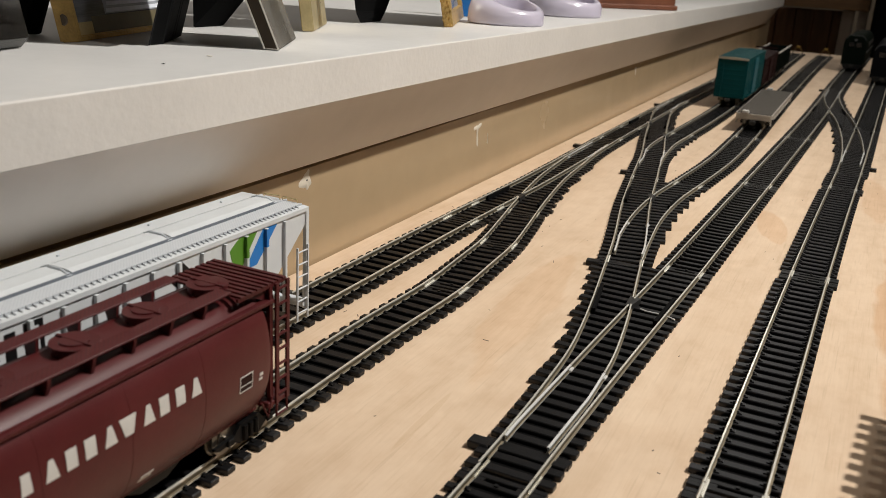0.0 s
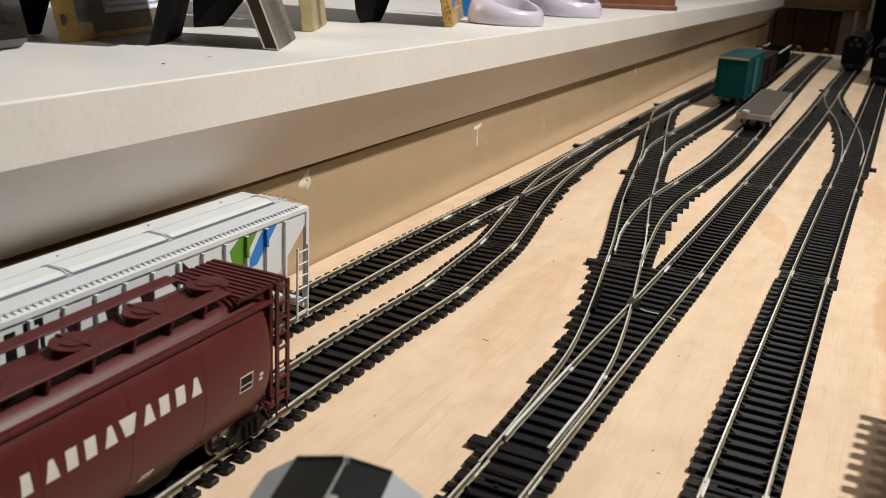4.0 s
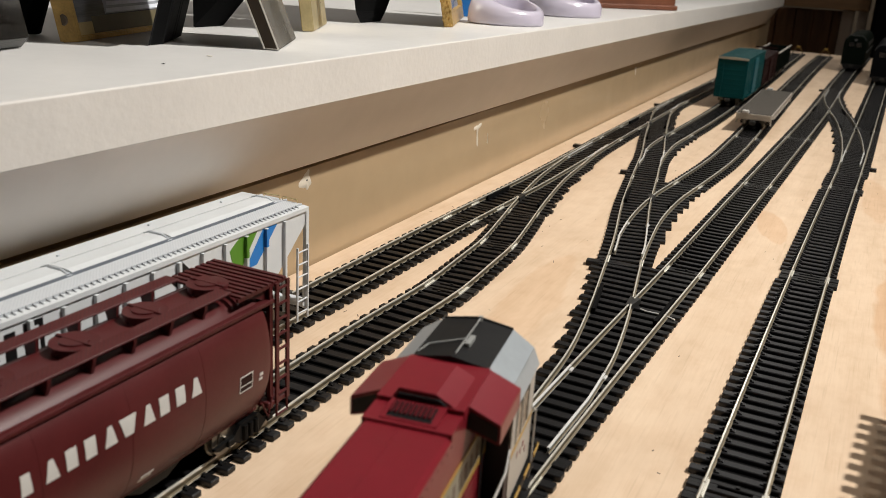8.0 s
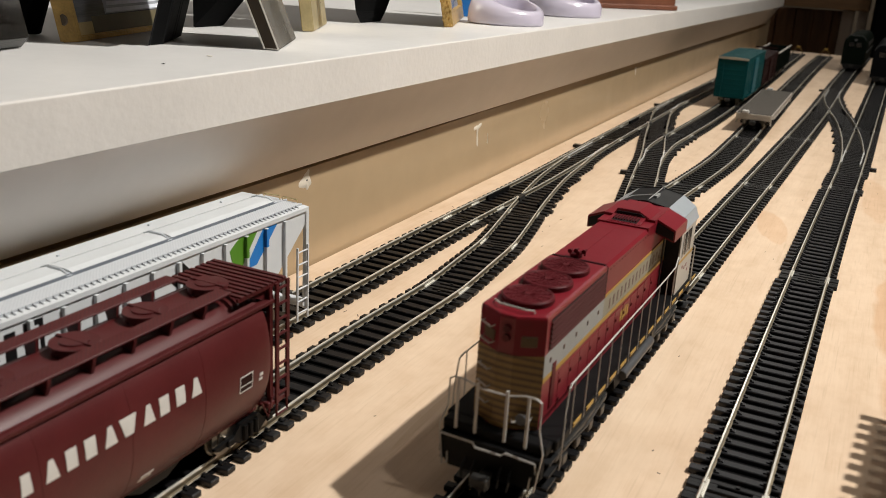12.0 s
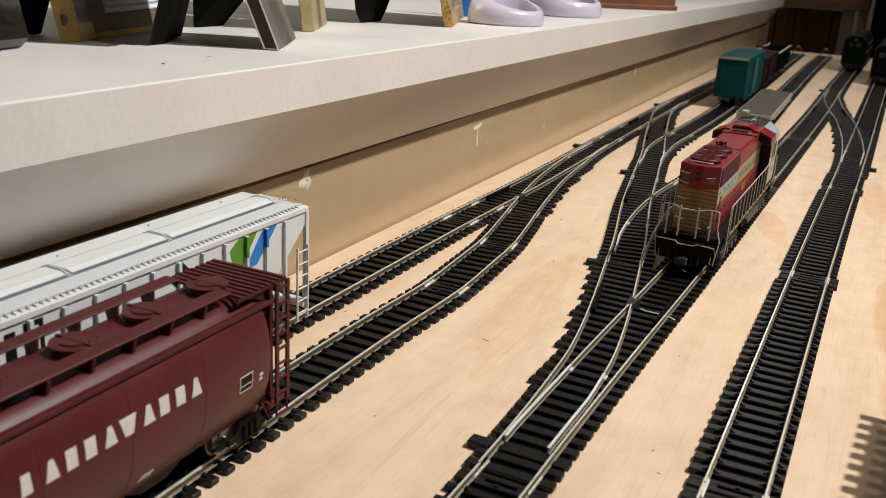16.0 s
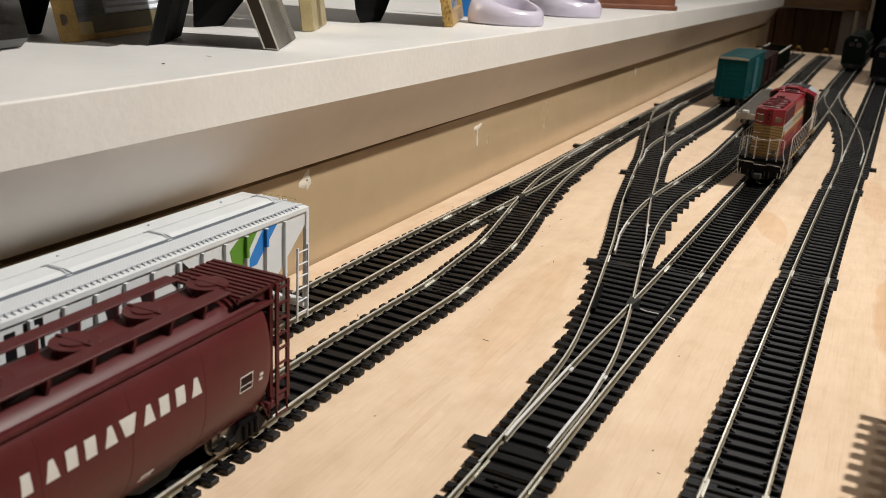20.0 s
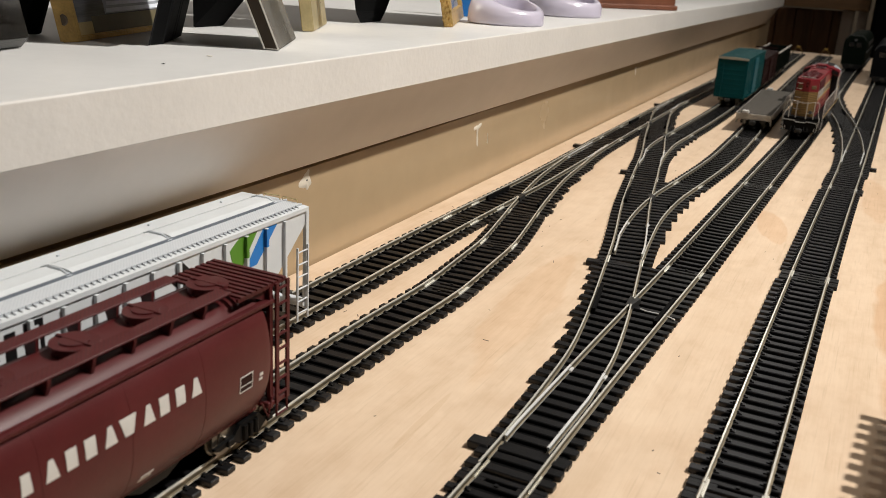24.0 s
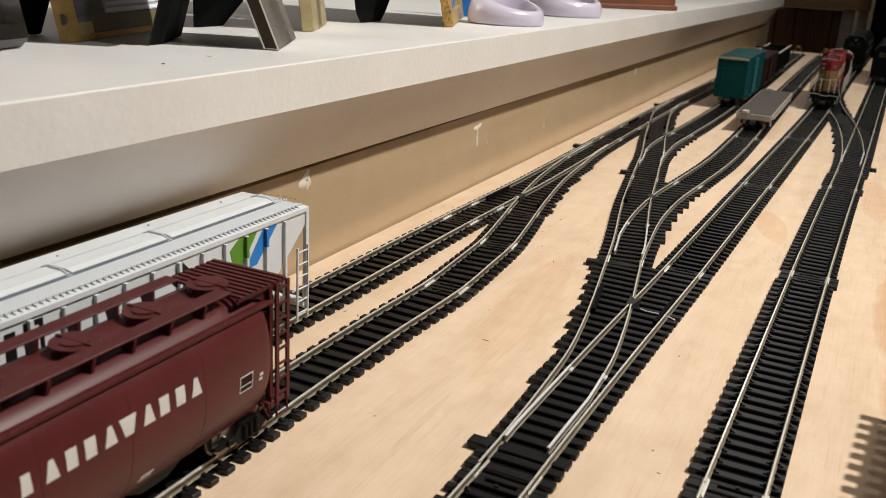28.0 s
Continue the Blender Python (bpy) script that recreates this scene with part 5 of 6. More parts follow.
# -- teal boxcar --
def boxcar(name, line, y, label, mat, roof_mat, door_mat, length=196, top=51.5):
    root = thing(name, on_line(line, y), label, "model railcar", "rolling stock")
    H = length / 2
    part("body", box(B(), -16.2, 16.2, -H, H, 8.5, top, 0.3), mat, root)
    part("roof", prism(B(), [(-16.6, top - 0.2), (16.6, top - 0.2), (16.6, top + 0.8), (0, top + 1.5), (-16.6, top + 0.8)], "y", -H - 0.4, H + 0.4), mat, root)
    for i in range(14):
        yy = -H + 6 + i * (length - 12) / 13
        part("roof_rib", prism(B(), [(-16.7, top + 0.7), (0, top + 1.4), (16.7, top + 0.7), (16.7, top + 1.0), (0, top + 1.75), (-16.7, top + 1.0)], "y", yy - 0.6, yy + 0.6), mat, root)
    for e in (-1, 1):
        part("end_cap_strip", prism(B(), [(-16.6, top - 1.2), (16.6, top - 1.2), (16.6, top + 0.9), (0, top + 1.7), (-16.6, top + 0.9)], "y", min(e * (H + 0.2), e * (H + 0.9)), max(e * (H + 0.2), e * (H + 0.9))), roof_mat, root, "tan weathered end strip")
        for i in range(7):
            z = 13 + i * 5.2
            part("end_rib", prism(B(), [(e * H, z - 1.0), (e * (H + 0.12), z), (e * H, z + 1.0)], "x", -14.5, 14.5), mat, root)
        ld = B()
        end_ladder(ld, e * (H + 1.6), -15, -9.5, 9, top - 4, 8)
        part("end_ladder", ld, mat, root)
        coupler(root, e * (H - 2), e)
        truck(root, e * (H - 27))
    for s in (-1, 1):
        for i in range(16):
            yy = -H + 4 + i * (length - 8) / 15
            part("side_post", box(B(), min(s * 16.2, s * 16.9), max(s * 16.2, s * 16.5), yy - 0.5, yy + 0.5, 9, top - 1), mat, root)
        dr = part("door", box(B(), min(s * 16.3, s * 17.6), max(s * 16.3, s * 17.6), -20, 6, 9.5, top - 2.5, 0.2), door_mat, root, "lighter teal sliding door" if mat is TEAL else "")
        for z in (16, 23, 30, 37, 44):
            part("door_rib", box(B(), min(s * 17.5, s * 18.1), max(s * 17.5, s * 18.1), -19.5, 5.5, z - 0.6, z + 0.6, 0.1), door_mat, dr)
        part("door_track", box(B(), min(s * 16.2, s * 17.4), max(s * 16.2, s * 17.4), -50, 30, 8.6, 9.5), mat, root)
    part("underframe", box(B(), -6, 6, -H + 4, H - 4, 5, 8.6, 0.3), BLACK, root)
    return root


def flatcar():
    root = thing("flatcar", on_line(LINE_E, 1011), "empty grey model flatcar with pale sills", "model railcar", "rolling stock")
    H = 101
    part("floor_frame", box(B(), -15.6, 15.6, -H, H, 10.2, 13.8, 0.3), DECK_EDGE, root)
    for i in range(50):
        y = -H + 0.6 + i * (2 * H - 1.2) / 50
        part("deck_plank", box(B(), -15.8, 15.8, y + 0.12, y + 3.9, 13.8, 14.7), DECK, root)
    for s in (-1, 1):
        part("side_sill", prism(B(), [(-H, 14.3), (-H, 10.5), (-H + 30, 7), (H - 30, 7), (H, 10.5), (H, 14.3)], "x", min(s * 15.7, s * 16.4), max(s * 15.7, s * 16.4)), DECK_EDGE, root)
        for i in range(12):
            y = -H + 9 + i * 16.6
            part("stake_pocket", box(B(), min(s * 16.4, s * 17.4), max(s * 16.4, s * 17.4), y - 1.4, y + 1.4, 10.6, 14.0, 0.2), DECK_EDGE, root)
    for e in (-1, 1):
        part("end_sill", box(B(), -16, 16, min(e * H, e * (H + 1.4)), max(e * H, e * (H + 1.4)), 8.4, 14.2, 0.3), DECK_EDGE, root, "pale grey end sill")
        for s in (-1, 1):
            st = B()
            tube(st, [(s * 15.6, e * (H - 1), 9), (s * 15.9, e * (H - 1), 4.6), (s * 15.9, e * (H - 7), 4.6), (s * 15.6, e * (H - 7), 9)], 0.5)
            part("stirrup_step", st, DECK_EDGE, root)
        bw = B()
        box(bw, -11, -5, min(e * (H - 4), e * (H + 2)), max(e * (H - 4), e * (H + 2)), 14.2, 16.8, 0.4)
        part("brake_stand", bw, LETTER, root, "white brake stand")
        coupler(root, e * (H - 2), e)
        truck(root, e * (H - 22))
    part("centre_sill", box(B(), -5, 5, -H + 4, H - 4, 5.5, 10.2, 0.3), BLACK, root)
    return root


def streamliner(line, y, label, mat, trim):
    """A rounded carbody locomotive, dark, seen end on."""
    root = thing("carbody_locomotive", on_line(line, y), label, "locomotive", "rolling stock")
    sect = [(-16.8, 9), (-17.2, 22), (-17.0, 42), (-15.6, 46.5), (-11.5, 52), (-8, 53.6), (8, 53.6), (11.5, 52), (15.6, 46.5), (17.0, 42), (17.2, 22), (16.8, 9)]
    H = 100
    body = B()
    rings = []
    for yy, k in ((-H, 0.93), (-H + 1, 0.97), (-H + 3, 1.0), (H - 4, 1.0), (H, 0.97)):
        rings.append([body.verts.new((x * k, yy, 9 + (z - 9) * (k * 0.6 + 0.4))) for x, z in sect])
    n = len(sect)
    for a, b in zip(rings, rings[1:]):
        for k in range(n):
            body.faces.new((a[k], a[(k + 1) % n], b[(k + 1) % n], b[k]))
    body.faces.new(rings[0][::-1])
    body.faces.new(rings[-1])
    part("carbody", body, mat, root, smooth=True)
    for s in (-1, 1):
        part("windscreen", box(B(), min(s * 1.2, s * 9.5), max(s * 1.2, s * 9.5), -H - 0.6, -H + 1.5, 36, 43, 0.3), SMOKED, root, "dark windscreen pane")
        part("trim_line", box(B(), min(s * 17.0, s * 17.9), max(s * 17.0, s * 17.9), -H + 16, H - 4, 27, 28.5), trim, root, "pale trim line")
        part("grille_panel", box(B(), min(s * 16.6, s * 17.6), max(s * 16.6, s * 17.6), -H + 50, H - 20, 36, 42), DARKSTEEL, root)
    arch = B()
    tube(arch, [(-15.6, -H + 2.6, 46.8), (-11.5, -H + 2.6, 52.3), (-8, -H + 2.6, 53.9), (8, -H + 2.6, 53.9), (11.5, -H + 2.6, 52.3), (15.6, -H + 2.6, 46.8)], 0.5)
    part("roof_edge_trim", arch, trim, root, "thin pale roof trim")
    hl = B()
    cyl(hl, (0, -H - 0.2, 47), 2.2, 1.6, "y", 16)
    part("headlamp", hl, TANK_GREY, root, "unlit grey headlamp")
    part("pilot", prism(B(), [(-15, 9), (15, 9), (12, 2.2), (-12, 2.2)], "y", -H - 2, -H + 4), BLACK, root)
    part("skirt", box(B(), -16.6, 16.6, -H + 4, H - 2, 6.5, 9.2, 0.3), BLACK, root)
    coupler(root, -H, -1)
    for e in (-1, 1):
        truck(root, e * 62, (-15, 15), 6.0)
    return root


def gondola(line, y):
    root = thing("gondola_wagon", on_line(line, y), "dark green model gondola with a pale top rail", "model railcar", "rolling stock")
    H = 84
    part("floor_frame", box(B(), -15, 15, -H, H, 8, 11, 0.3), BLACK, root)
    for s in (-1, 1):
        part("side_wall", box(B(), min(s * 14.6, s * 16), max(s * 14.6, s * 16), -H, H, 10.9, 36, 0.2), GREEN_DARK, root)
        part("top_rail", box(B(), min(s * 14.4, s * 16.8), max(s * 14.4, s * 16.8), -H, H, 36, 37.6, 0.2), DECK_EDGE, root, "pale worn top rail")
        for i in range(11):
            yy = -H + 5 + i * 15.8
            part("side_rib", box(B(), min(s * 16, s * 17), max(s * 16, s * 17), yy - 0.8, yy + 0.8, 11, 36), GREEN_DARK, root)
    for e in (-1, 1):
        part("end_wall", box(B(), -14.6, 14.6, min(e * (H - 1.4), e * H), max(e * (H - 1.4), e * H), 10.9, 36, 0.2), GREEN_DARK, root)
        coupler(root, e * (H - 2), e)
        truck(root, e * (H - 24))
    return root


def bumper(line, y):
    root = thing("bumper_post", on_line(line, y), "small yellow track bumper at the end of the rails", "track bumper", "track bumpers")
    for s in (-1, 1):
        bm = B()
        tube(bm, [(s * 8.7, -6, -0.5), (s * 3.0, 0, 9), (s * 8.7, 4, -0.5)], 0.45, 6)
        part("leg", bm, OCHRE, root)
    part("buffer_beam", box(B(), -3.2, 3.2, -1.8, 0.6, 8.0, 12, 0.5), YELLOW, root)
    return root


covered_hopper()
tank_hopper()
loco = locomotive()
boxcar("boxcar", LINE_F, 1118, "teal model boxcar with a tan weathered end strip", TEAL, ALU, TEAL_LIGHT, 140)
boxcar("boxcar", LINE_F, 1270, "dark brown red model boxcar behind a teal one", BOXCAR_BROWN, BOXCAR_BROWN, BOXCAR_BROWN, 140, 40)
flatcar()
gondola(LINE_F, 1436)
streamliner(LINE_B, 1722, "dark green rounded model locomotive on a far track", GREEN_DARK, TANK_GREY)
streamliner(LINE_A, 1553, "dark navy rounded model locomotive with pale roof trim", NAVY, TANK_GREY)
bumper(LINE_F, 1872)
bumper(LINE_E, 1872)


# ---- things on the ledge ----
def ledge_at(x, y, rz=0, lift=0.3):
    """A pose on the ledge's top at plan millimetres."""
    z = 0.1066 + lift * MM - math.tan(radians(0.21)) * y * MM
    return pose(x * MM, y * MM, z, 0, 0, rz)


LEAN = Vector((0.899, 0.438, 0.0))


def strut(name, foot_a, foot_b, depth, h, ka, kb, mat, label, clip=0.0):
    """A frame's tapered easel strut: its foot from a to b in plan, the edges leaning by ka and kb over 80 mm of height."""
    a, b = Vector((*foot_a, 0)), Vector((*foot_b, 0))
    z0 = ledge_at(0, (foot_a[1] + foot_b[1]) / 2).translation.z
    root = thing(name, pose(a.x * MM, a.y * MM, z0), label, "picture frame", "photo frames")
    u = (b - a)
    t = Vector((-0.438, 0.899, 0)) * depth
    bm = B()

    def edge(p, k, z):
        return p + LEAN * (k * z / 80.0) + Vector((0, 0, z))
    o = Vector((0, 0, 0))
    lv = [0.0, clip, h] if clip else [0.0, h]
    rings = []
    for z in lv:
        ins = u.normalized() * (clip * 0.55 if clip and z == 0.0 else 0.0)
        p, q = edge(o, ka, z) + ins, edge(u, kb, z) - ins * 0.4
        rings.append([bm.verts.new(v) for v in (p, q, q + t, p + t)])
    for r, w in zip(rings, rings[1:]):
        for i in range(4):
            bm.faces.new((r[i], r[(i + 1) % 4], w[(i + 1) % 4], w[i]))
    bm.faces.new(rings[0][::-1])
    bm.faces.new(rings[-1])
    es = [e for e in bm.edges]
    bmesh.ops.bevel(bm, geom=es, offset=0.5, segments=1, affect="EDGES")
    part("strut", bm, mat, root)
    # the picture it props up, leaning behind: unseen, widened to shade the ledge
    top = LEAN * ((ka + kb) / 2 * h / 80.0) + u * 0.5
    w = 46.0
    pn = B()
    d = u.normalized()
    base = u * 0.5 + t * 1.0 + LEAN * ((ka + kb) / 2 * 0.33) + Vector((0, 0, 26))
    pts = [base - d * w, base + d * w, base + d * w + t * 0.6, base - d * w + t * 0.6]
    lo = [pn.verts.new(p) for p in pts]
    hi = [pn.verts.new(p + t * 1.5 + Vector((0, 0, h * 1.1))) for p in pts]
    for i in range(4):
        pn.faces.new((lo[i], lo[(i + 1) % 4], hi[(i + 1) % 4], hi[i]))
    pn.faces.new(lo[::-1])
    pn.faces.new(hi)
    part("back_panel", pn, mat, root)
    return root


def leaning_frame(p1, p2, p3, k, h, edge_mat, face_mat, back, label, border=9.0, rail=9.0, print_mat=None, carved=False, knob=False, wide=0.0):
    """A picture frame on its foot: p1-p2 is its thickness, p2-p3 its face; it leans by k over 80 mm of height."""
    o = Vector((*p2, 0))
    a, c = Vector((*p1, 0)) - o, Vector((*p3, 0)) - o
    length = c.length
    d = c.normalized()
    z0 = ledge_at(0, p2[1]).translation.z
    root = thing("photo_frame", pose(p2[0] * MM, p2[1] * MM, z0), label, "picture frame", "photo frames")

    def at(s, t, z):
        return a * t + d * s + LEAN * (k * z / 80.0) + Vector((0, 0, z))

    def block(s0, s1, t0, t1, z0_, z1_, bev=0.5):
        bm = B()
        vs = [bm.verts.new(at(s, t, z)) for z in (z0_, z1_) for s, t in ((s0, t0), (s1, t0), (s1, t1), (s0, t1))]
        for q in ((3, 2, 1, 0), (4, 5, 6, 7), (0, 1, 5, 4), (1, 2, 6, 5), (2, 3, 7, 6), (3, 0, 4, 7)):
            bm.faces.new([vs[i] for i in q])
        if bev:
            bmesh.ops.bevel(bm, geom=list(bm.edges), offset=bev, segments=2, affect="EDGES")
        return bm
    post = part("moulding", block(0, border, 0, 1, 0, h), face_mat, root)
    part("moulding", block(length - border, length, 0, 1, 0, h), face_mat, root)
    part("moulding", block(border + 0.05, length - border - 0.05, 0, 1, 0, rail), face_mat, root)
    part("moulding", block(border + 0.05, length - border - 0.05, 0, 1, h - rail, h), face_mat, root)
    if edge_mat is not face_mat:
        part("edge_panel", block(-0.25, 0.0, 0.12, 0.9, 0.6, h - 0.6, 0), edge_mat, root)
        part("edge_lip", block(-0.35, 0.1, -0.02, 0.1, 0, h, 0.08), LIP if face_mat is CHROME else face_mat, root)
        part("edge_lip", block(-0.35, 0.1, 0.9, 1.02, 0, h, 0.08), LIP if face_mat is CHROME else face_mat, root)
    if carved:
        for i in range(int(h / 3.4)):
            z = 2.2 + i * 3.4
            cv = B()
            for t in (0.25, 0.55, 0.82):
                p = at(-0.15, t + 0.1 * math.sin(i * 2.1), z + 0.7 * math.cos(i * 1.7 + t * 9))
                bmesh.ops.create_icosphere(cv, subdivisions=1, radius=1.15, matrix=Matrix.Translation(p) @ Matrix.Diagonal((1, 0.6, 1.1, 1)))
            part("carving", cv, face_mat, post, smooth=True)
    # Panel above the view, added only to cast a shadow on the ledge.
    if wide:
        part("picture_panel", block(-wide, length + wide * 0.5, 0.25, 0.75, 24, h * 1.3), back, root)
    if knob:
        kb = B()
        p = at(-0.2, 0.62, 9.0)
        bmesh.ops.create_cone(kb, cap_ends=True, segments=18, radius1=2.4, radius2=2.0, depth=0.8, matrix=Matrix.Translation(p) @ (-d).to_track_quat("Z", "Y").to_matrix().to_4x4())
        part("rosette", kb, FRAME_BACK, post, "round dark rosette")
    if knob:
        part("print_panel", block(length * 0.36, length - border, 0.38, 0.42, rail + 7.5, h - rail, 0), PHOTO_BLUE, root, "greyish blue part of the print")
        for n in range(16):
            z = rail + 8.0 + n * 2.9
            part("print_stripe", block(length * 0.37 + (n % 3) * 1.4, length - border - 1.5, 0.34, 0.385, z, z + 1.7, 0), PHOTO_LIGHT, root, "pale stripe across the print")
        part("mat_strip", block(length * 0.22, length - border, 0.37, 0.41, rail, rail + 7.0, 0), OLIVE_STRIP, root, "olive brown strip below the print")
        part("mat_corner", block(border, length * 0.21, 0.36, 0.41, rail, rail + 5.0, 0), BRASS, root, "yellowish patch at the lower corner")
    if print_mat:
        part("picture", block(border - 0.5, length - border + 0.5, 0.42, 0.5, rail - 0.5, h - rail + 0.5, 0), print_mat, root, "greyish photo print")
    part("backing", block(border - 0.5, length - border + 0.5, 0.7, 0.86, rail - 0.5, h - rail + 0.5, 0), back, root)
    return root


strut("photo_frame", (-338.6, 281.6), (-335.1, 287.7), 4, 110, -19.8, 27.8, VELVET, "black velvet photo frame with a narrow strut foot")
strut("photo_frame", (-325.6, 377.5), (-324.7, 399.5), 4, 110, 0.8, 65, VELVET, "black velvet photo frame with a strut widening upwards")
strut("photo_frame", (-297.2, 494.5), (-296.3, 523.2), 5, 110, -12, 28, VELVET, "black photo frame strut with clipped foot corners", 6.5)
leaning_frame((-280.1, 296.6), (-281.1, 306.8), (-296.3, 335.1), 22, 130, VELVET, GREY_CLOTH, VELVET, "black photo frame with a dark grey side", 14, 120, wide=14)
leaning_frame((-305.3, 272.9), (-304.1, 282.6), (-327.6, 364.9), -15, 170, GOLD, GOLD, FRAME_BACK, "antique gold photo frame with a grey striped print", 2.2, 2.4, PHOTO, knob=True)
leaning_frame((-242.6, 326.5), (-236.2, 328.5), (-260.1, 376.0), -31.4, 150, FRAME_EDGE, CHROME, FRAME_BACK, "polished silver photo frame with a brown edge", 40, 15)
leaning_frame((-282.7, 413.8), (-279.2, 420.1), (-302.0, 468.0), -10.8, 150, BRASS, BRASS, FRAME_BACK, "pale brass photo frame on the ledge", 34, 12, FRAME_BACK)
leaning_frame((-253.0, 526.1), (-249.5, 533.0), (-283.9, 624.1), -14.8, 180, GOLD, GOLD, FRAME_BACK, "ornate carved gold photo frame", 8, 9, CHROME, carved=True)

# smoky glass block at the ledge's near end
gb = thing("glass_ornament", ledge_at(-319.5, 230.2, 12), "smoky glass ornament with slanted faces", "ornament")
part("block", prism(B(), [(-26, 0), (22, 0), (26, 4), (14, 58), (-22, 58)], "y", -16, 16), GLASS, gb)

card = thing("blue_card", ledge_at(-283.5, 639.8, 26), "bright blue card standing behind a ceramic shoe", "card")
part("panel", box(B(), -10, 10, -1, 1, 0, 70, 0.3, Matrix.Rotation(radians(-6), 4, "X")), BLUE_CARD, card)


def ceramic_shoe(x, y, rz, k=1.0):
    """A glazed bootie: low rounded toe, raised heel end, oval opening on top."""
    root = thing("ceramic_shoe", ledge_at(x, y, rz), "glossy pale lilac ceramic baby shoe", "ornament", "ceramic shoes")
    bm = B()
    rings = []
    prof = [(0.0, 0.95), (1.0, 0.99), (4.0, 1.0), (10, 0.99), (15, 0.955), (18.2, 0.89), (19.8, 0.80), (20.2, 0.72), (19.6, 0.65), (17, 0.61), (9, 0.58)]
    for z, s in prof:
        ring = []
        for i in range(40):
            a = i * math.tau / 40
            cx, cy = math.cos(a), math.sin(a)
            shift = 13.0 * (1 - s)
            slope = 0.95 - 0.20 * cx + 0.28 * cy if z > 3 else 1.0
            ring.append(bm.verts.new(((cx * 33 * s + shift) * k, cy * 26 * s * k, z * slope * k)))
        rings.append(ring)
    for a, b in zip(rings, rings[1:]):
        for i in range(40):
            bm.faces.new((a[i], a[(i + 1) % 40], b[(i + 1) % 40], b[i]))
    bm.faces.new(rings[0][::-1])
    bm.faces.new(rings[-1])
    part("shell", bm, LILAC, root, smooth=True)
    # Black disc: the hollow's shade is put into its colour.
    part("lining", cyl(B(), (5 * k, 0, 6.0 * k), 11 * k, 0.6, n=24), BLACK, root, "black disc for the shade inside the shoe")
    return root


ceramic_shoe(-241.5, 601.0, 40, 0.82)
ceramic_shoe(-250.5, 755.0, 40, 0.97)

bx = thing("wooden_box", ledge_at(-263.0, 990.0, 48), "reddish brown polished wooden box on the ledge", "box")
part("box_body", box(B(), -48, 48, -26, 26, 2, 42, 1.2), TERRACOTTA, bx)
part("plinth", box(B(), -50, 50, -28, 28, 0, 5, 1.0), TERRACOTTA, bx)
part("lid", box(B(), -49, 49, -27, 27, 42.3, 52, 1.4), TERRACOTTA, bx)

# paint crumbs on the ledge
for x, y, r in ((-239.7, 286.9, 1.0), (-235.4, 256.3, 0.5)):
    c = thing("paint_crumb", ledge_at(x, y, 20), "tiny crumb of dry paint on the ledge", "crumb", "crumbs")
    cr = B()
    bmesh.ops.create_icosphere(cr, subdivisions=1, radius=r)
    bmesh.ops.transform(cr, matrix=Matrix.Diagonal((1.6, 0.8, 0.3, 1)), verts=cr.verts)
    bmesh.ops.translate(cr, verts=cr.verts, vec=(0, 0, r * 0.25))
    part("flake", cr, CEIL_WHITE if r > 0.8 else DARKSTEEL, c)

# shiny pale smears on the tan face: (along, height, core radius, lobes of angle, length, width)
for y, z, k, lobes in ((350.5, 43.0, 3.2, ((195, 3.6, 24), (340, 2.6, 22), (62, 3.4, 18), (285, 2.0, 20), (125, 0.8, 20))),
                       (552.6, 39.0, 1.5, ((172, 4.0, 28), (14, 7.0, 22), (281, 12, 11), (315, 2, 22), (95, 1.0, 30))),
                       (571.5, 31.0, 0.5, ((276, 5.5, 8), (92, 2, 12))),
                       (970.0, 43.0, 1.2, ((275, 7, 9), (185, 4, 14), (358, 5, 12)))):
    g = thing("pale_smear", pose(-0.2368, y * MM, z * MM), "shiny pale smear on the tan wall face", "glue smear", "glue smears")
    bm = B()
    top = bm.verts.new((0.45, 0, 0))
    rows_ = []
    for q, rise in ((0.4, 0.42), (0.75, 0.28), (1.0, -0.05)):
        ring = []
        for i in range(120):
            a = i * 3.0
            r = k * (1 + 0.18 * math.sin(radians(5 * a + y)))
            for c, length, w in lobes:
                d = (a - c + 180) % 360 - 180
                r += length * math.exp(-(d / w) ** 2)
            ring.append(bm.verts.new((rise, q * r * math.cos(radians(a)), q * r * math.sin(radians(a)))))
        rows_.append(ring)
    n = len(rows_[0])
    for i in range(n):
        bm.faces.new((top, rows_[0][i], rows_[0][(i + 1) % n]))
        for p, q in zip(rows_, rows_[1:]):
            bm.faces.new((p[i], q[i], q[(i + 1) % n], p[(i + 1) % n]))
    bm.faces.new(rows_[-1][::-1])
    part("smear", bm, PALE_GLOSS, g, smooth=True)
    if k > 2:
        part("nail_head", cyl(B(), (0.4, 0.3, 0.4), 0.5, 0.4, "x", 10), DARKSTEEL, g, "small dark nail head")

# a short bright wire staple lying across the turnout's ties
wire = thing("wire_staple", pose(-0.070, 0.381, 0.0021, 0, 0, 4), "short bright wire staple lying on black ties", "wire")
part("wire", tube(B(), [(-8, 2.5, 0.4), (-5, 0.6, 0.5), (3, 0.2, 0.5), (8, -2.6, 0.3)], 0.4), BLADE, wire, smooth=True)

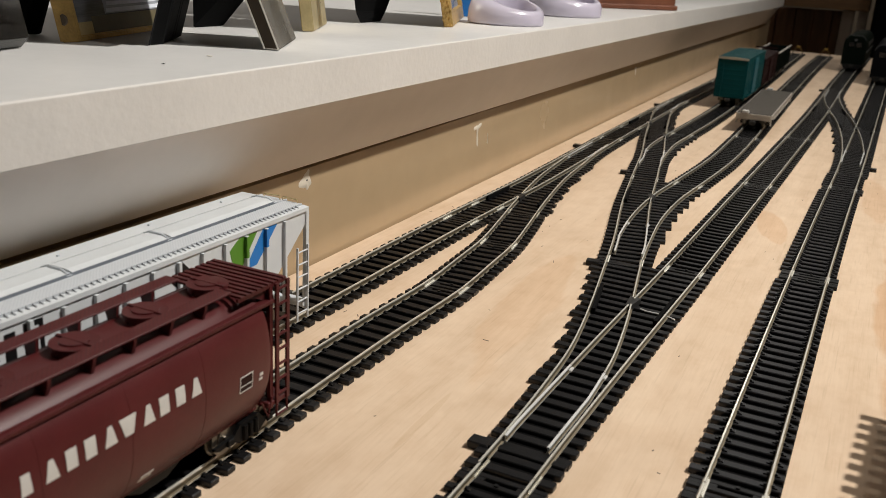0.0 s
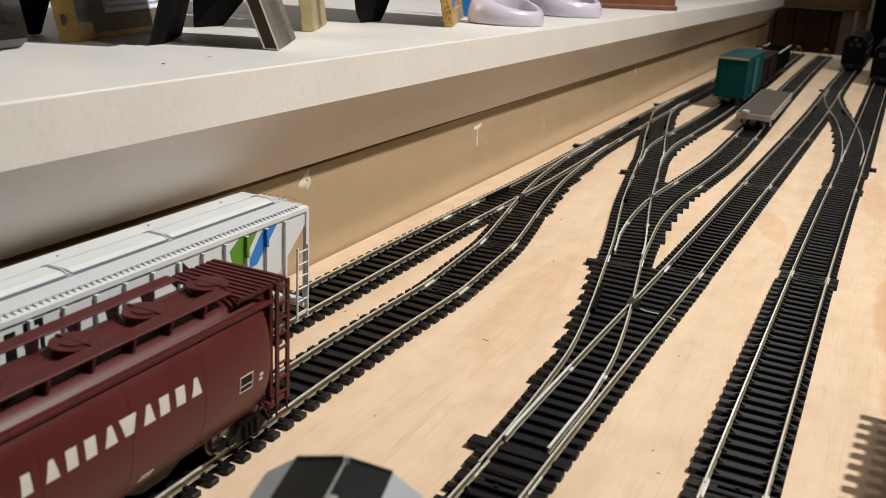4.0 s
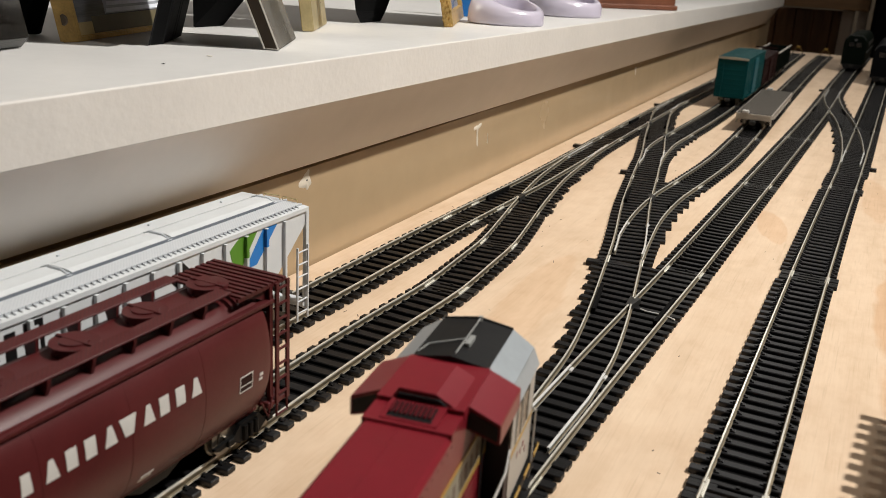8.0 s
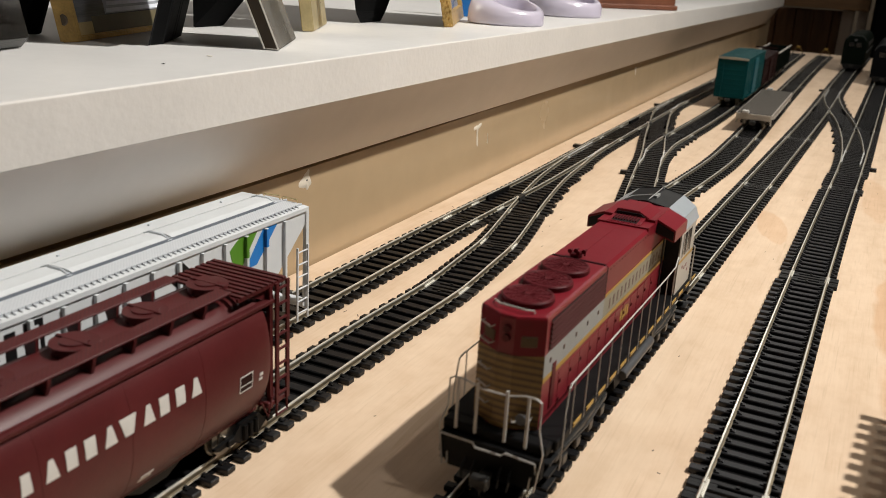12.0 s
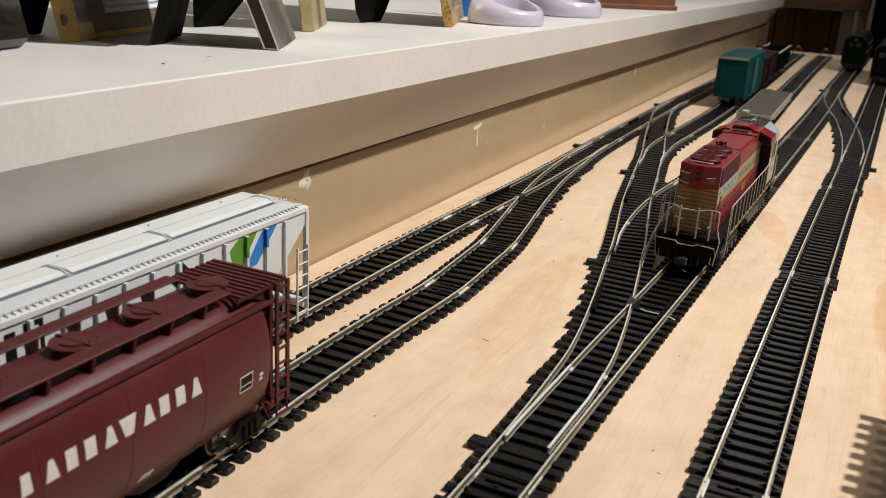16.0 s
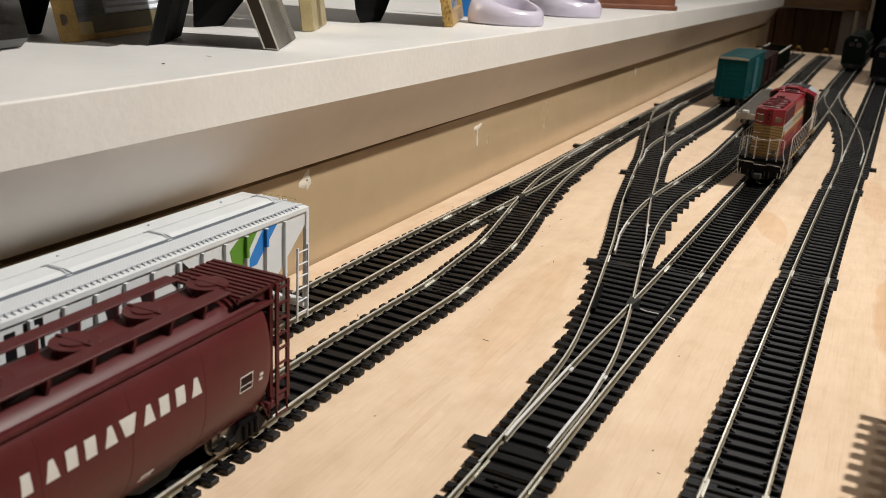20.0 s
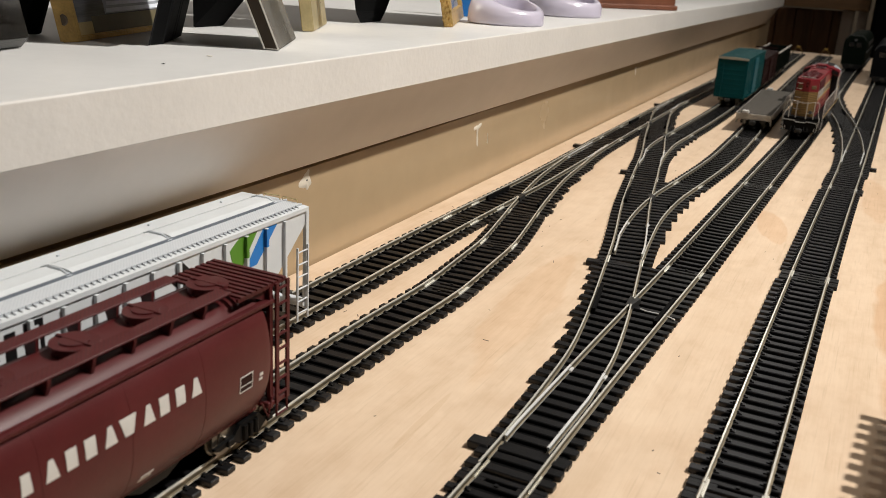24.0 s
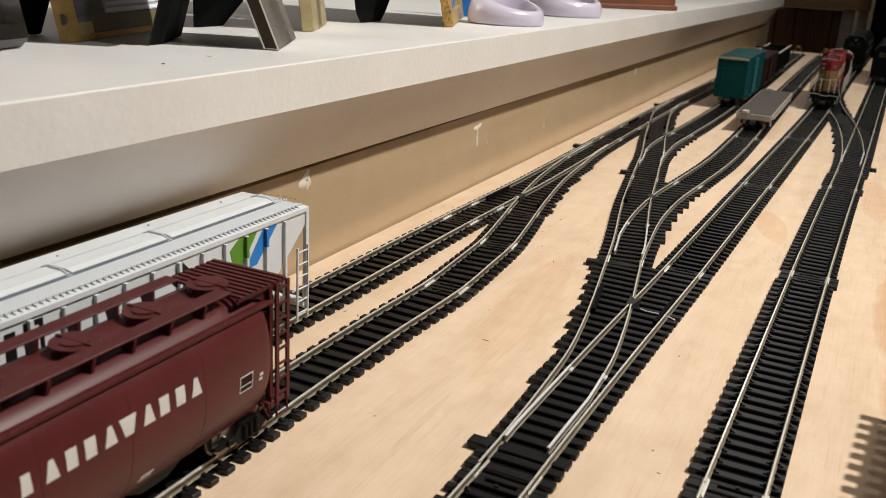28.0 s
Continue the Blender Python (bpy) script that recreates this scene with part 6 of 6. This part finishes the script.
# flecks and splinters on the plywood
rng = random.Random(7)
fl = B()
for i in range(150):
    x, y = rng.uniform(-232, 60), rng.uniform(180, 1300)
    a, l = rng.uniform(-0.5, 0.5), rng.uniform(0.3, 1.3)
    box(fl, -0.16, 0.16, -l, l, 0.0, 0.12, 0, Matrix.Translation((x, y, 0)) @ Matrix.Rotation(a + (1.2 if i % 5 == 0 else 0), 4, "Z"))
tagged(part("wood_flecks", fl, FRAME_BACK), "tiny dark flecks and splinters on the plywood", "debris", kind="stuff")

# unseen track on an added block beside the yard, placed for its toothed shadow
riser = thing("unseen_riser", pose(0.0545, 0.320, 0, 0, 0, -3.5), "unseen wooden block added to carry a shadow-casting track", "wood block")
part("block", box(B(), -9, 12, -300, 2, 0, 50, 0.6), OAK, riser)
spare = thing("unseen_track", pose(0.0545, 0.320, 0.0502, 0, 0, -3.5), "unseen track section set on a block to cast a toothed shadow", "model track")
for off in (-HALF, HALF):
    rail_part("rail", RAIL_PROF, [((off, y, 0), (1, 0)) for y in (-290, -100, 30)], RAIL, spare)
part("tie_web", box(B(), -9.6, 9.6, -300, 24, 0.1, 1.2), WEB, spare)
for i in range(42):
    ob = new("tie", WIDE_TIE_MESH)
    ob.parent = spare
    ob.matrix_basis = pose(0, (27 - i * 7.6) * MM, 0)

# ---- far end of the room ----
unit = thing("shelf_unit", pose(-0.17, 2.32, -1.10), "dark stained wooden shelf unit with an oak top", "shelf")
part("back_panel", box(B(), -160, 80, 60, 70, 0, 1168, 1), DARKWOOD, unit)
for i, x in enumerate((-150, -105, -62, -20, 20, 62)):
    part("plank", box(B(), x - 20, x + 20, 50, 60, 0, 1166, 1.2), DARKWOOD, unit)
part("top_board", box(B(), -70, 118, -20, 90, 1173, 1235, 2), OAK, unit)
part("side_board", box(B(), -170, -160, 0, 70, 0, 1168, 1), DARKWOOD, unit)
for x0, x1 in ((62, 88), (97, 117)):
    part("post", box(B(), x0, x1, 10, 40, 0, 1172, 1), POST_GREY, unit, "pale grey painted post")
cab = thing("black_cabinet", pose(0.33, 2.35, -1.10), "tall black cabinet beyond the end of the board", "cabinet")
part("cabinet_body", box(B(), -372, 400, -100, 250, 0, 1900, 3), CABINET_BLACK, cab)
part("door", box(B(), -366, 10, -116, -100.5, 40, 1880, 2), CABINET_BLACK, cab)
part("door", box(B(), 16, 394, -116, -100.5, 40, 1880, 2), CABINET_BLACK, cab)


# ---- motion ----
FRONT_PIVOT, REAR_PIVOT = 36.0, -60.0


def chord(y_front):
    """The locomotive's pose with its front bogie at y_front on the line and its rear bogie behind on the same line."""
    span = FRONT_PIVOT - REAR_PIVOT
    xf = LINE_B(y_front)[0]
    lo, hi = y_front - span, y_front
    for _ in range(40):
        mid = (lo + hi) / 2
        if math.hypot(LINE_B(mid)[0] - xf, mid - y_front) > span:
            lo = mid
        else:
            hi = mid
    xr, yr = LINE_B(lo)[0], lo
    m = pose(xf * MM, y_front * MM, RAIL_TOP * MM, 0, 0, math.degrees(math.atan2(xr - xf, y_front - yr)))
    return m @ Matrix.Translation((0, -FRONT_PIVOT * MM, 0))


# seconds and the place of the front bogie along the board, millimetres
LOCO_ROWS = [(0.0, 57), (1.5, 79), (3.2, 105.5), (3.5, 111), (4.5, 127.2), (5.5, 142), (6.0, 149.5), (7.0, 167.2), (8.0, 194.8), (9.0, 230.6), (10.0, 271),
             (11.0, 320.5), (12.0, 370), (12.5, 399), (13.5, 457), (14.5, 515), (15.0, 544), (16.0, 603), (17.0, 660), (18.0, 717), (19.0, 775),
             (20.0, 831), (21.0, 890), (22.5, 973), (24.0, 1057), (25.0, 1114), (26.0, 1170), (27.0, 1226), (28.0, 1280)]


def motions():
    walk(loco, [(t, chord(y - 24)) for t, y in LOCO_ROWS])


motions()
